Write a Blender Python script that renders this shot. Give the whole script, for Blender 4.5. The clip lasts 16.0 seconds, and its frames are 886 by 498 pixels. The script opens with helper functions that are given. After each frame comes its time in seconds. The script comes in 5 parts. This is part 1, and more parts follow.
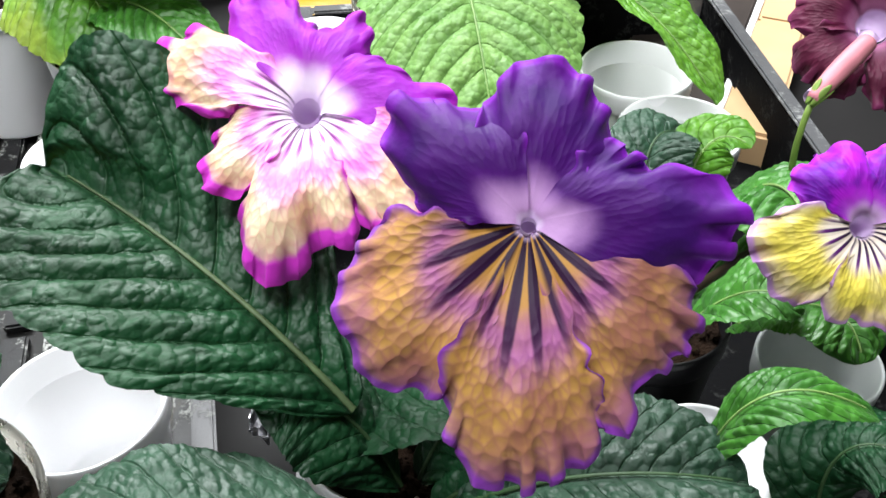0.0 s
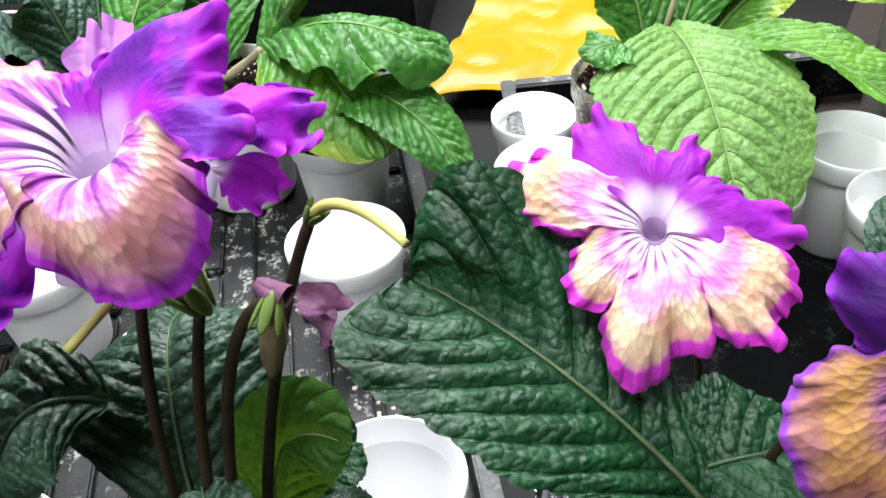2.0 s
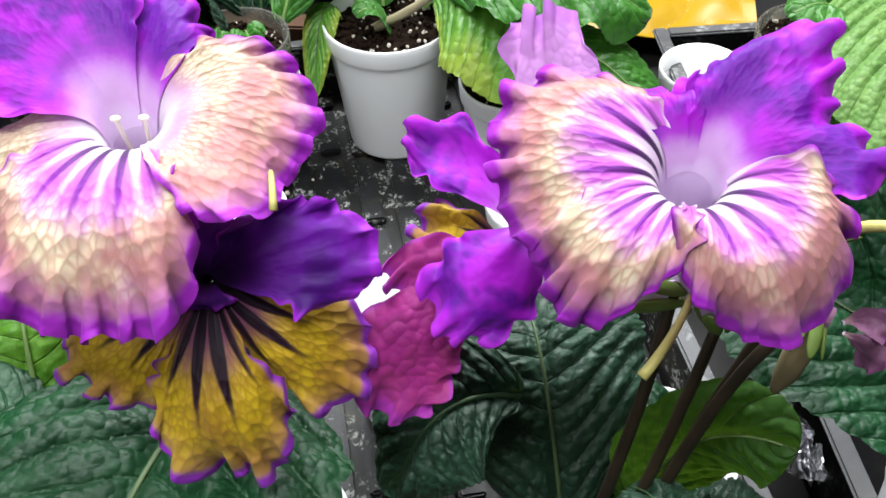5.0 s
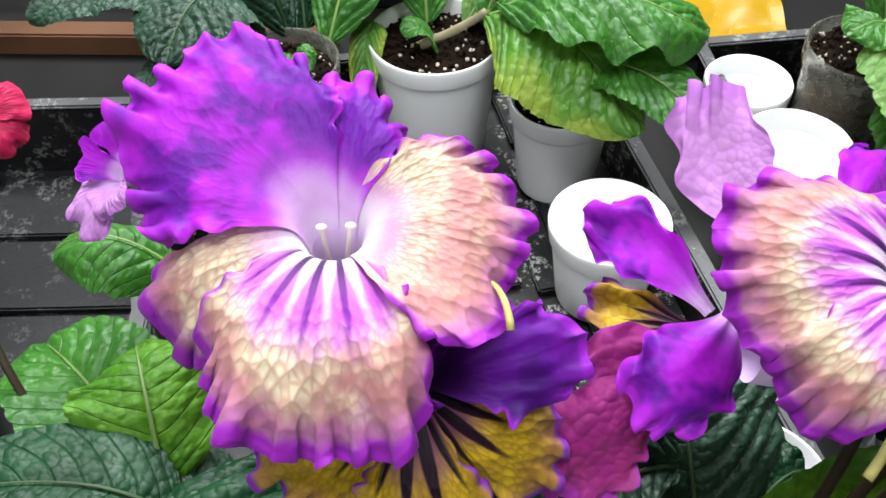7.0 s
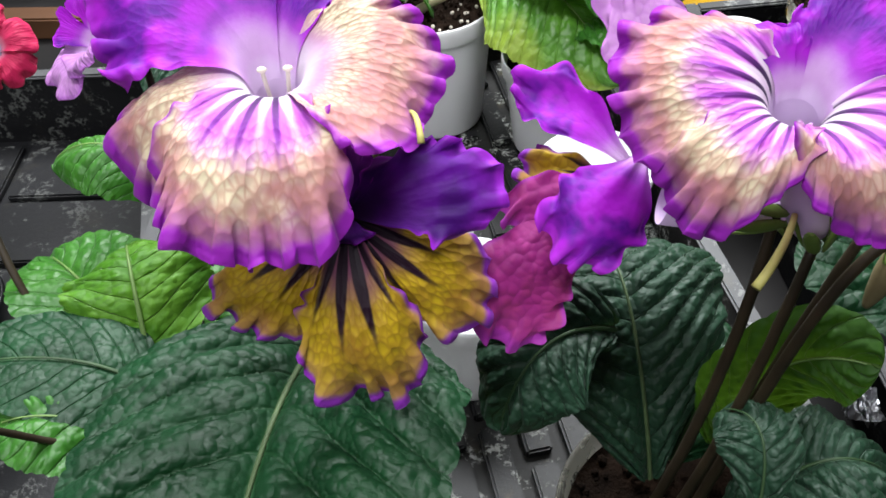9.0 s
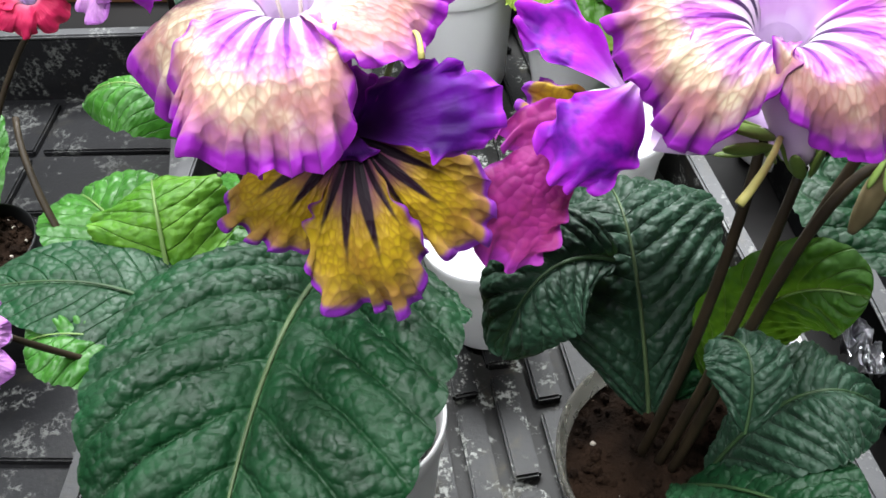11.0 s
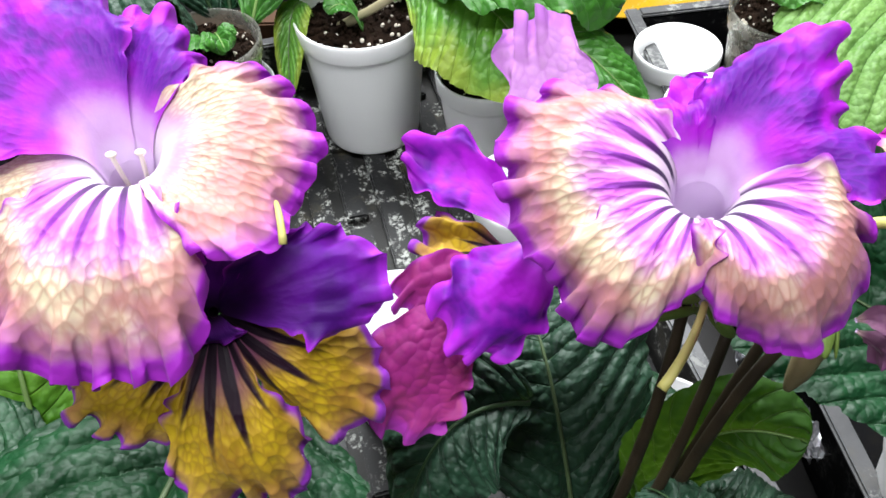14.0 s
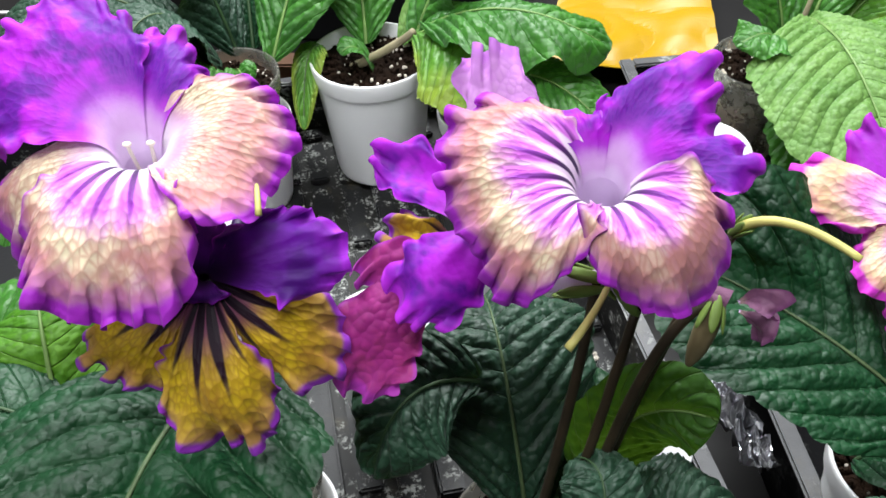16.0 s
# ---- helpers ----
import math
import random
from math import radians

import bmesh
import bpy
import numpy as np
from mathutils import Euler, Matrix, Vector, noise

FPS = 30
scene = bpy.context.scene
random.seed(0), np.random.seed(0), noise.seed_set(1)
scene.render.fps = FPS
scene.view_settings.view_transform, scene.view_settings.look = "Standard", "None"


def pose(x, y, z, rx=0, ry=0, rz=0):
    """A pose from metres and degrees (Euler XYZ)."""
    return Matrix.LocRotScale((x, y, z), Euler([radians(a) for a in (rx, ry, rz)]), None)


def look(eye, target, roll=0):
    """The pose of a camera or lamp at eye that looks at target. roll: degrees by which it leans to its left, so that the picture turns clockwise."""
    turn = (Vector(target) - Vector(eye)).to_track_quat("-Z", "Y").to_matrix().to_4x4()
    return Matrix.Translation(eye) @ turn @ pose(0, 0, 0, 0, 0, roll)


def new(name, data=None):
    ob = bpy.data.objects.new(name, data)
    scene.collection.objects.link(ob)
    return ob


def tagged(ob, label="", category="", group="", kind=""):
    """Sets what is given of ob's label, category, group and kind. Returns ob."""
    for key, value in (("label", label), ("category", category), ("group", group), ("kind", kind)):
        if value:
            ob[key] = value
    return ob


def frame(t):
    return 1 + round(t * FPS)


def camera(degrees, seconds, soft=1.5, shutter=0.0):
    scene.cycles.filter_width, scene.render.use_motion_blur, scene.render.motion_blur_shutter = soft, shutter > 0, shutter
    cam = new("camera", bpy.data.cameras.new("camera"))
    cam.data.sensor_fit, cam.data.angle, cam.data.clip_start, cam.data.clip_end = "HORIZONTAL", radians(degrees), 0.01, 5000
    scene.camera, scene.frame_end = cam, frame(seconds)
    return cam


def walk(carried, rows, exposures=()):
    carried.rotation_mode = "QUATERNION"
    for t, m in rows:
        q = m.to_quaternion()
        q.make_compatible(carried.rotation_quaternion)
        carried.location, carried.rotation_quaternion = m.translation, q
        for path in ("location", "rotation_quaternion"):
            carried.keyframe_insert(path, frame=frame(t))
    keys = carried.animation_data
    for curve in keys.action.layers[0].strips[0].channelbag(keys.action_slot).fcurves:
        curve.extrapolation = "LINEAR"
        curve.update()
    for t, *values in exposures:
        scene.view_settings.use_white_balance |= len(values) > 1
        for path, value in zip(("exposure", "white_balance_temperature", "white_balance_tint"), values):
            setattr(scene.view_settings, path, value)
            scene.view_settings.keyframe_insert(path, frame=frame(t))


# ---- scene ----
PATH = [
    (0, (0.006, 0.015, 0.418), (-0.068, 1.505, -0.914), -0.6),
    (0.5, (-0.008, 0.013, 0.424), (-0.107, 1.514, -0.894), -1.2),
    (1, (-0.035, 0.004, 0.444), (-0.178, 1.531, -0.839), -3.1),
    (1.5, (-0.069, 0.002, 0.454), (-0.214, 1.519, -0.842), -3.3),
    (2, (-0.091, 0.003, 0.469), (-0.345, 1.514, -0.816), -5.7),
    (2.5, (-0.124, 0.007, 0.476), (-0.355, 1.514, -0.819), -3.9),
    (3, (-0.157, -0.005, 0.485), (-0.373, 1.490, -0.827), -2.7),
    (3.5, (-0.193, 0.003, 0.491), (-0.352, 1.443, -0.887), -1.3),
    (4, (-0.214, 0.011, 0.494), (-0.403, 1.420, -0.912), -3.0),
    (4.5, (-0.230, 0.014, 0.490), (-0.397, 1.417, -0.925), -2.6),
    (5, (-0.257, 0.013, 0.494), (-0.405, 1.409, -0.930), -2.1),
    (5.2, (-0.265, 0.013, 0.496), (-0.409, 1.400, -0.938), -2.3),
    (7.3, (-0.328, 0.041, 0.518), (-0.383, 1.401, -0.948), -1.3),
    (7.5, (-0.328, 0.042, 0.516), (-0.391, 1.413, -0.938), -2.0),
    (8, (-0.312, 0.034, 0.516), (-0.438, 1.381, -0.957), -4.5),
    (8.5, (-0.295, 0.017, 0.512), (-0.437, 1.383, -0.941), -5.2),
    (9, (-0.291, -0.020, 0.498), (-0.443, 1.375, -0.927), -4.0),
    (9.5, (-0.289, -0.047, 0.492), (-0.489, 1.318, -0.956), -4.8),
    (9.7, (-0.284, -0.048, 0.494), (-0.501, 1.321, -0.949), -5.4),
    (11.8, (-0.279, -0.040, 0.493), (-0.492, 1.329, -0.950), -4.5),
    (12, (-0.281, -0.030, 0.493), (-0.491, 1.333, -0.956), -4.5),
    (12.5, (-0.269, -0.013, 0.496), (-0.492, 1.357, -0.944), -5.9),
    (13, (-0.274, -0.005, 0.499), (-0.419, 1.383, -0.934), -4.1),
    (13.5, (-0.283, 0.008, 0.496), (-0.392, 1.374, -0.961), -3.2),
    (14, (-0.268, 0.023, 0.500), (-0.353, 1.389, -0.958), -3.4),
    (14.5, (-0.241, 0.022, 0.508), (-0.321, 1.404, -0.935), -3.0),
    (15, (-0.226, 0.009, 0.520), (-0.289, 1.408, -0.907), -2.4),
    (15.5, (-0.241, -0.011, 0.522), (-0.322, 1.414, -0.879), -2.0),
    (16, (-0.240, -0.029, 0.521), (-0.387, 1.417, -0.853), -3.1),
]
cam = camera(50.9, 16.0, soft=1.6)
walk(cam, [(t, look(eye, target, roll)) for t, eye, target, roll in PATH], exposures=[(0.0, 0.28), (1.5, 0.32), (3.0, -0.02), (4.0, 0.04), (5.0, -0.06), (7.5, -0.22), (8.5, -0.29), (9.5, 0.00), (12.0, 0.24), (13.5, 0.20), (15.0, -0.14), (16.0, -0.08)])

# ---------------------------------------------------------------- light
world = bpy.data.worlds.new("room_air")
scene.world = world
world.use_nodes = True
world.node_tree.nodes["Background"].inputs[0].default_value = (0.75, 0.85, 1.0, 1)
world.node_tree.nodes["Background"].inputs[1].default_value = 0.004


def added_lamp(x, y, z, length, width, watts, aim):
    data = bpy.data.lights.new("added_area_light", "AREA")
    data.shape, data.size, data.size_y = "RECTANGLE", length, width
    data.energy, data.color = watts, (0.95, 0.98, 1.0)
    ob = new("added_area_light", data)
    ob.location = (x, y, z)
    ob.rotation_euler = (Vector((x, y, z)) - Vector(aim)).to_track_quat("Z", "Y").to_euler()
    return ob


# unseen lamps added to light the plants: front-left fill, overhead key, back light
added_lamp(-1.15, -0.95, 1.30, 0.9, 0.5, 14, (-0.25, 0.35, 0.1))
added_lamp(-0.25, -0.20, 2.10, 1.4, 0.50, 56, (-0.20, 0.25, 0.1))
added_lamp(-0.35, 1.25, 1.45, 1.5, 0.60, 80, (-0.20, 0.40, 0.1))


# ---------------------------------------------------------------- node helpers
class Shade:
    """A node material under construction."""

    def __init__(self, name, rough=0.5, metal=0.0, spec=0.5):
        self.mat = bpy.data.materials.new(name)
        self.mat.use_nodes = True
        self.tree = self.mat.node_tree
        self.bsdf = self.tree.nodes["Principled BSDF"]
        self.out = self.tree.nodes["Material Output"]
        self.bsdf.inputs["Roughness"].default_value = rough
        self.bsdf.inputs["Metallic"].default_value = metal
        self.bsdf.inputs["Specular IOR Level"].default_value = spec

    def put(self, socket, value):
        if isinstance(value, bpy.types.NodeSocket):
            self.tree.links.new(value, socket)
        elif isinstance(value, (tuple, list)) and len(value) == 3 and socket.type == "RGBA":
            socket.default_value = (*value, 1)
        else:
            socket.default_value = value

    def node(self, kind):
        return self.tree.nodes.new(kind)

    def math(self, op, a, b=0.0, clamp=False):
        n = self.tree.nodes.new("ShaderNodeMath")
        n.operation, n.use_clamp = op, clamp
        self.put(n.inputs[0], a)
        self.put(n.inputs[1], b)
        return n.outputs[0]

    def step(self, x, a, b, lo=0.0, hi=1.0):
        n = self.tree.nodes.new("ShaderNodeMapRange")
        n.interpolation_type = "SMOOTHSTEP"
        for k, v in zip(range(5), (x, a, b, lo, hi)):
            self.put(n.inputs[k], v)
        return n.outputs[0]

    def mix(self, f, a, b, blend="MIX"):
        n = self.tree.nodes.new("ShaderNodeMix")
        n.data_type, n.blend_type = "RGBA", blend
        self.put(n.inputs[0], f)
        self.put(n.inputs[6], a)
        self.put(n.inputs[7], b)
        return n.outputs[2]

    def coord(self, which="Object"):
        return self.tree.nodes.new("ShaderNodeTexCoord").outputs[which]

    def split(self, vec):
        n = self.tree.nodes.new("ShaderNodeSeparateXYZ")
        self.put(n.inputs[0], vec)
        return n.outputs

    def join(self, x, y, z=0.0):
        n = self.tree.nodes.new("ShaderNodeCombineXYZ")
        for k, v in enumerate((x, y, z)):
            self.put(n.inputs[k], v)
        return n.outputs[0]

    def noise(self, vec, scale, detail=3.0, rough=0.55):
        n = self.tree.nodes.new("ShaderNodeTexNoise")
        self.put(n.inputs["Vector"], vec)
        n.inputs["Scale"].default_value, n.inputs["Detail"].default_value = scale, detail
        n.inputs["Roughness"].default_value = rough
        return n.outputs["Fac"]

    def cells(self, vec, scale, feature="DISTANCE_TO_EDGE", random=1.0):
        n = self.tree.nodes.new("ShaderNodeTexVoronoi")
        n.feature = feature
        self.put(n.inputs["Vector"], vec)
        n.inputs["Scale"].default_value, n.inputs["Randomness"].default_value = scale, random
        if feature == "SMOOTH_F1":
            n.inputs["Smoothness"].default_value = 0.35
        return n.outputs["Distance"]

    def bump(self, height, strength, distance):
        n = self.tree.nodes.new("ShaderNodeBump")
        n.inputs["Strength"].default_value, n.inputs["Distance"].default_value = strength, distance
        self.put(n.inputs["Height"], height)
        self.put(self.bsdf.inputs["Normal"], n.outputs[0])
        return n.outputs[0]

    def color(self, value):
        self.put(self.bsdf.inputs["Base Color"], value)

    def rough(self, value):
        self.put(self.bsdf.inputs["Roughness"], value)

    def thin(self, color, amount):
        """Let part of the light through, as leaves and petals do."""
        t = self.tree.nodes.new("ShaderNodeBsdfTranslucent")
        self.put(t.inputs["Color"], color)
        m = self.tree.nodes.new("ShaderNodeMixShader")
        m.inputs[0].default_value = amount
        self.tree.links.new(self.bsdf.outputs[0], m.inputs[1])
        self.tree.links.new(t.outputs[0], m.inputs[2])
        self.tree.links.new(m.outputs[0], self.out.inputs[0])


# ---------------------------------------------------------------- materials
def petal_material(name, edge, body, line, inner, throat, stripe, stripe_on, reach=0.5, net=1.0, blush=None, blush_amount=0.0, stripe_width=0.24, stripe_end=(0.16, 0.01, 0.24), rim0=0.915, rim_side=0.45, pit=(0.64, 0.48, 0.72), stripe_run=(0.40, 0.70), soft=0.35, stripes=5.0, pale=(0.06, 0.24), halo=None, blush_at=(0.50, 0.74), outer=0.16):
    """edge: margin; body and line: the puffed cells and the net between them; inner: ground of the stripes; halo: tint beside the stripes."""
    s = Shade(name, rough=0.55, spec=0.22)
    uv = s.split(s.coord("UV"))
    u, v = uv[0], uv[1]
    flat = s.node("ShaderNodeUVMap")
    flat.uv_map = "Flat"
    fx = s.split(flat.outputs[0])
    obj = s.coord("Object")
    wob = s.math("MULTIPLY", s.math("SUBTRACT", s.noise(obj, 140, 3), 0.5), 0.16)
    # puffed cells, drawn out along the petal
    vec = s.join(s.math("ADD", fx[0], s.math("MULTIPLY", wob, 0.006)), s.math("MULTIPLY", s.math("ADD", fx[1], s.math("MULTIPLY", wob, 0.012)), 0.85), 0.3)
    cell = s.cells(vec, 330.0, random=0.95)
    far = s.cells(vec, 330.0, "SMOOTH_F1", 0.95)
    puff = s.math("SUBTRACT", 1.0, s.math("MULTIPLY", far, far))
    lines = s.math("SUBTRACT", 1.0, s.step(cell, 0.0, 0.26))
    patch = s.noise(obj, 48, 3)
    body = s.mix(s.step(s.noise(obj, 95, 3), 0.35, 0.65), body, tuple(c * 0.82 for c in body))
    col = body
    if blush:
        col = s.mix(s.math("MULTIPLY", s.step(s.math("ADD", patch, s.math("MULTIPLY", s.step(v, 0.50, 0.92), outer)), *blush_at), blush_amount), col, blush)
    col = s.mix(s.math("MULTIPLY", lines, net * 0.42), col, line)
    # run from the throat outwards
    near = s.math("SUBTRACT", 1.0, s.step(s.math("ADD", v, wob), reach - 0.18, reach + 0.14))
    col = s.mix(near, col, inner)
    # pale throat
    if stripe_on < 0.5:
        col = s.mix(s.math("SUBTRACT", 1.0, s.step(s.math("ADD", v, s.math("MULTIPLY", wob, 0.5)), *pale)), col, throat)
    else:
        col = s.mix(s.math("SUBTRACT", 1.0, s.step(s.math("ADD", v, wob), 0.24, 0.50)), col, throat)
    # dark guide stripes with a tinted band beside each
    k = s.math("ABSOLUTE", s.math("SUBTRACT", s.math("FRACT", s.math("ADD", s.math("MULTIPLY", u, stripes), s.math("MULTIPLY", wob, 0.5))), 0.5))
    ends = s.math("MULTIPLY", s.step(u, 0.03, 0.14), s.step(u, 0.97, 0.86))
    if halo:
        band = s.math("MULTIPLY", s.step(s.math("SUBTRACT", s.step(v, 0.08, 0.34, 0.12, 0.40), k), -0.10, 0.10), s.math("MULTIPLY", s.step(v, 0.06, 0.20), s.math("SUBTRACT", 1.0, s.step(s.math("ADD", v, s.math("MULTIPLY", wob, 1.6)), stripe_run[0] - 0.02, stripe_run[1] - 0.02))))
        col = s.mix(s.math("MULTIPLY", band, 0.85), col, halo)
    wide = s.step(v, 0.05, 0.70, stripe_width, 0.04)
    mark = s.math("MULTIPLY", s.step(s.math("SUBTRACT", wide, k), -0.05, 0.07), s.math("SUBTRACT", 1.0, s.step(v, *stripe_run)))
    mark = s.math("MULTIPLY", mark, ends)
    col = s.mix(s.math("MULTIPLY", mark, stripe_on), col, s.mix(s.step(v, 0.10, 0.50), stripe, stripe_end))
    # coloured margin
    rim = s.math("MAXIMUM", s.step(s.math("ADD", v, s.math("MULTIPLY", wob, 0.35)), rim0, rim0 + 0.045), s.math("MULTIPLY", s.step(s.math("ABSOLUTE", s.math("SUBTRACT", u, 0.5)), rim_side, 0.495), s.step(v, 0.45, 0.7)))
    col = s.mix(s.step(s.math("ADD", v, s.math("MULTIPLY", wob, 1.6)), 0.74, 0.95, 0.0, soft), col, edge)
    col = s.mix(rim, col, edge)
    col = s.mix(s.math("MULTIPLY", s.noise(obj, 420, 2), 0.30), col, s.mix(1.0, col, (0.72, 0.66, 0.74), "MULTIPLY"))
    col = s.mix(s.step(v, 0.05, 0.01), col, pit)
    s.color(col)
    relief = s.math("MULTIPLY", puff, s.math("MULTIPLY", s.step(v, 0.22, 0.50), net))
    ridges = s.math("MULTIPLY", s.math("MULTIPLY", k, s.math("SUBTRACT", 1.0, s.step(v, 0.35, 0.6))), 0.8 if stripe_on > 0.5 else 0.0)
    s.bump(s.math("ADD", s.math("ADD", relief, ridges), s.math("MULTIPLY", s.noise(obj, 300, 3), 0.22)), 0.75, 0.0012)
    s.bsdf.inputs["Sheen Weight"].default_value = 0.06
    s.thin(col, 0.22)
    return s.mat


def leaf_material(name, dark, light, vein, rough=0.42, thin=0.12, age=0.0, velvet=0.08, spec=0.5, pebbles=235.0, relief=0.0009):
    s = Shade(name, rough=rough, spec=spec)
    uv = s.split(s.coord("UV"))
    u, v = uv[0], uv[1]
    obj = s.coord("Object")
    side = s.math("ABSOLUTE", s.math("SUBTRACT", s.math("MULTIPLY", u, 2.0), 1.0))
    wob = s.math("MULTIPLY", s.math("SUBTRACT", s.noise(obj, 60, 3), 0.5), 0.022)
    ph = s.math("MULTIPLY", v, 12.0)
    lat = s.math("ABSOLUTE", s.math("SUBTRACT", s.math("FRACT", s.math("ADD", ph, 8.0)), 0.5))
    veins = s.math("SUBTRACT", 1.0, s.step(s.math("SUBTRACT", 0.5, lat), 0.0, 0.07))
    mid = s.math("SUBTRACT", 1.0, s.step(side, 0.01, 0.035))
    warp = s.node("ShaderNodeVectorMath")
    warp.operation = "ADD"
    s.put(warp.inputs[0], obj)
    s.put(warp.inputs[1], s.join(s.math("MULTIPLY", wob, 0.12), s.math("MULTIPLY", wob, -0.10), 0.0))
    far = s.cells(warp.outputs[0], pebbles, "SMOOTH_F1")
    pebble = s.math("SUBTRACT", 1.0, s.math("MULTIPLY", far, far))
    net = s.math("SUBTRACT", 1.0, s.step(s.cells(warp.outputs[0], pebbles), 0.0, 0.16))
    grit = s.math("SUBTRACT", 1.0, s.cells(warp.outputs[0], pebbles * 2.6, "F1"))
    base = s.mix(s.step(s.noise(obj, 38, 4), 0.3, 0.7), dark, light)
    # crease shade put into the leaf colour: grooves between pebbles are darkened
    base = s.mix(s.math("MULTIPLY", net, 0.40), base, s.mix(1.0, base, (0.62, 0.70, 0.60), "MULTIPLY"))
    base = s.mix(s.math("MULTIPLY", veins, 0.14), base, vein)
    base = s.mix(s.math("MULTIPLY", mid, 0.6), base, vein)
    if age:
        base = s.mix(s.math("MULTIPLY", s.step(s.math("ADD", side, s.noise(obj, 30, 3)), 1.05, 1.5), age), base, (0.45, 0.48, 0.06))
    s.color(base)
    h = s.math("ADD", pebble, s.math("ADD", s.math("MULTIPLY", grit, 0.10), s.math("MULTIPLY", s.noise(obj, 500, 2), 0.06)))
    h = s.math("SUBTRACT", h, s.math("MULTIPLY", veins, 0.5))
    s.bump(h, 1.0, relief)
    s.rough(s.step(s.noise(obj, 80, 3), 0.3, 0.7, rough - 0.06, rough + 0.12))
    s.bsdf.inputs["Sheen Weight"].default_value = velvet
    s.bsdf.inputs["Sheen Roughness"].default_value = 0.4
    s.bsdf.inputs["Sheen Tint"].default_value = (0.75, 0.9, 0.78, 1)
    s.thin(s.mix(0.4, base, (0.25, 0.5, 0.03)), thin)
    return s.mat


VIOLET, LILAC = (0.10, 0.008, 0.30), (0.62, 0.38, 0.70)
P_WILT = petal_material("withered_petal", (0.13, 0.04, 0.11), (0.17, 0.07, 0.13), (0.09, 0.03, 0.08), (0.15, 0.06, 0.11), (0.3, 0.2, 0.2), VIOLET, 0.0, 0.3, 0.8)
P_LOW_LEMON = petal_material("lemon_netted_petal", (0.55, 0.30, 0.62), (0.82, 0.70, 0.10), (0.50, 0.34, 0.06), (0.75, 0.60, 0.35), (0.8, 0.7, 0.6), (0.02, 0.004, 0.03), 1.0, 0.34, 0.8, (0.85, 0.78, 0.55), 0.5, stripe_run=(0.30, 0.52))
P_UP_BRIGHT = petal_material("bright_purple_petal", (0.40, 0.022, 0.58), (0.39, 0.007, 0.56), (0.30, 0.005, 0.47), (0.42, 0.07, 0.60), LILAC, VIOLET, 0.0, 0.26, 0.35, (0.085, 0.002, 0.25), 0.95, blush_at=(0.44, 0.60), outer=0.04)
P_UP_DARK = petal_material("deep_violet_petal", (0.17, 0.008, 0.34), (0.058, 0.002, 0.140), (0.046, 0.0015, 0.110), (0.17, 0.02, 0.30), (0.52, 0.30, 0.58), VIOLET, 0.0, 0.26, 0.25, (0.028, 0.001, 0.095), 0.8, pale=(0.12, 0.36))
P_UP_DUSK = petal_material("dusky_violet_petal", (0.30, 0.018, 0.52), (0.125, 0.005, 0.31), (0.09, 0.003, 0.24), (0.04, 0.003, 0.10), (0.020, 0.003, 0.05), VIOLET, 0.0, 0.34, 0.25, (0.035, 0.001, 0.11), 0.8, pit=(0.015, 0.003, 0.03))
P_LOW_CREAM = petal_material("cream_netted_petal", (0.33, 0.022, 0.46), (0.80, 0.69, 0.47), (0.46, 0.20, 0.16), (0.52, 0.20, 0.56), (0.76, 0.64, 0.76), (0.02, 0.003, 0.05), 0.95, 0.52, 1.2, (0.46, 0.16, 0.20), 0.85, 0.20, stripe_end=(0.20, 0.015, 0.32), halo=(0.55, 0.07, 0.62), outer=0.26, soft=0.5, rim0=0.895)
P_SIDE_CREAM = petal_material("cream_side_petal", (0.33, 0.022, 0.46), (0.80, 0.69, 0.47), (0.46, 0.20, 0.16), (0.58, 0.30, 0.54), (0.76, 0.66, 0.78), VIOLET, 0.0, 0.30, 1.2, (0.46, 0.16, 0.20), 0.85, outer=0.26, soft=0.5, rim0=0.895)
P_LOW_GOLD = petal_material("golden_netted_petal", (0.26, 0.03, 0.44), (0.60, 0.41, 0.014), (0.26, 0.11, 0.015), (0.36, 0.17, 0.08), (0.16, 0.05, 0.10), (0.006, 0.002, 0.008), 1.0, 0.40, 1.0, (0.34, 0.14, 0.03), 0.55, 0.52, (0.016, 0.003, 0.012), pit=(0.015, 0.003, 0.03), stripe_run=(0.50, 0.78), stripes=4.0, soft=0.12)
P_LOW_TAN = petal_material("tan_netted_petal", (0.22, 0.04, 0.36), (0.46, 0.25, 0.06), (0.26, 0.08, 0.09), (0.25, 0.03, 0.34), (0.40, 0.20, 0.04), (0.014, 0.002, 0.020), 1.0, 0.50, 0.9, (0.28, 0.09, 0.10), 0.6, 0.40, (0.035, 0.004, 0.04), stripe_run=(0.38, 0.66), stripes=4.0, soft=0.25)
P_LOW_WHITE = petal_material("white_magenta_petal", (0.52, 0.03, 0.46), (0.78, 0.64, 0.40), (0.60, 0.24, 0.22), (0.66, 0.10, 0.58), (0.82, 0.66, 0.82), (0.03, 0.004, 0.05), 0.8, 0.56, 0.9, (0.62, 0.32, 0.16), 0.75, rim0=0.86, rim_side=0.41, halo=(0.62, 0.08, 0.55), stripe_run=(0.20, 0.40), stripe_width=0.16)
P_UP_PINK = petal_material("magenta_petal", (0.40, 0.02, 0.48), (0.30, 0.008, 0.42), (0.24, 0.006, 0.36), (0.42, 0.08, 0.52), (0.75, 0.62, 0.78), VIOLET, 0.0, 0.30, 0.25, (0.20, 0.005, 0.32), 0.7, pale=(0.10, 0.34))
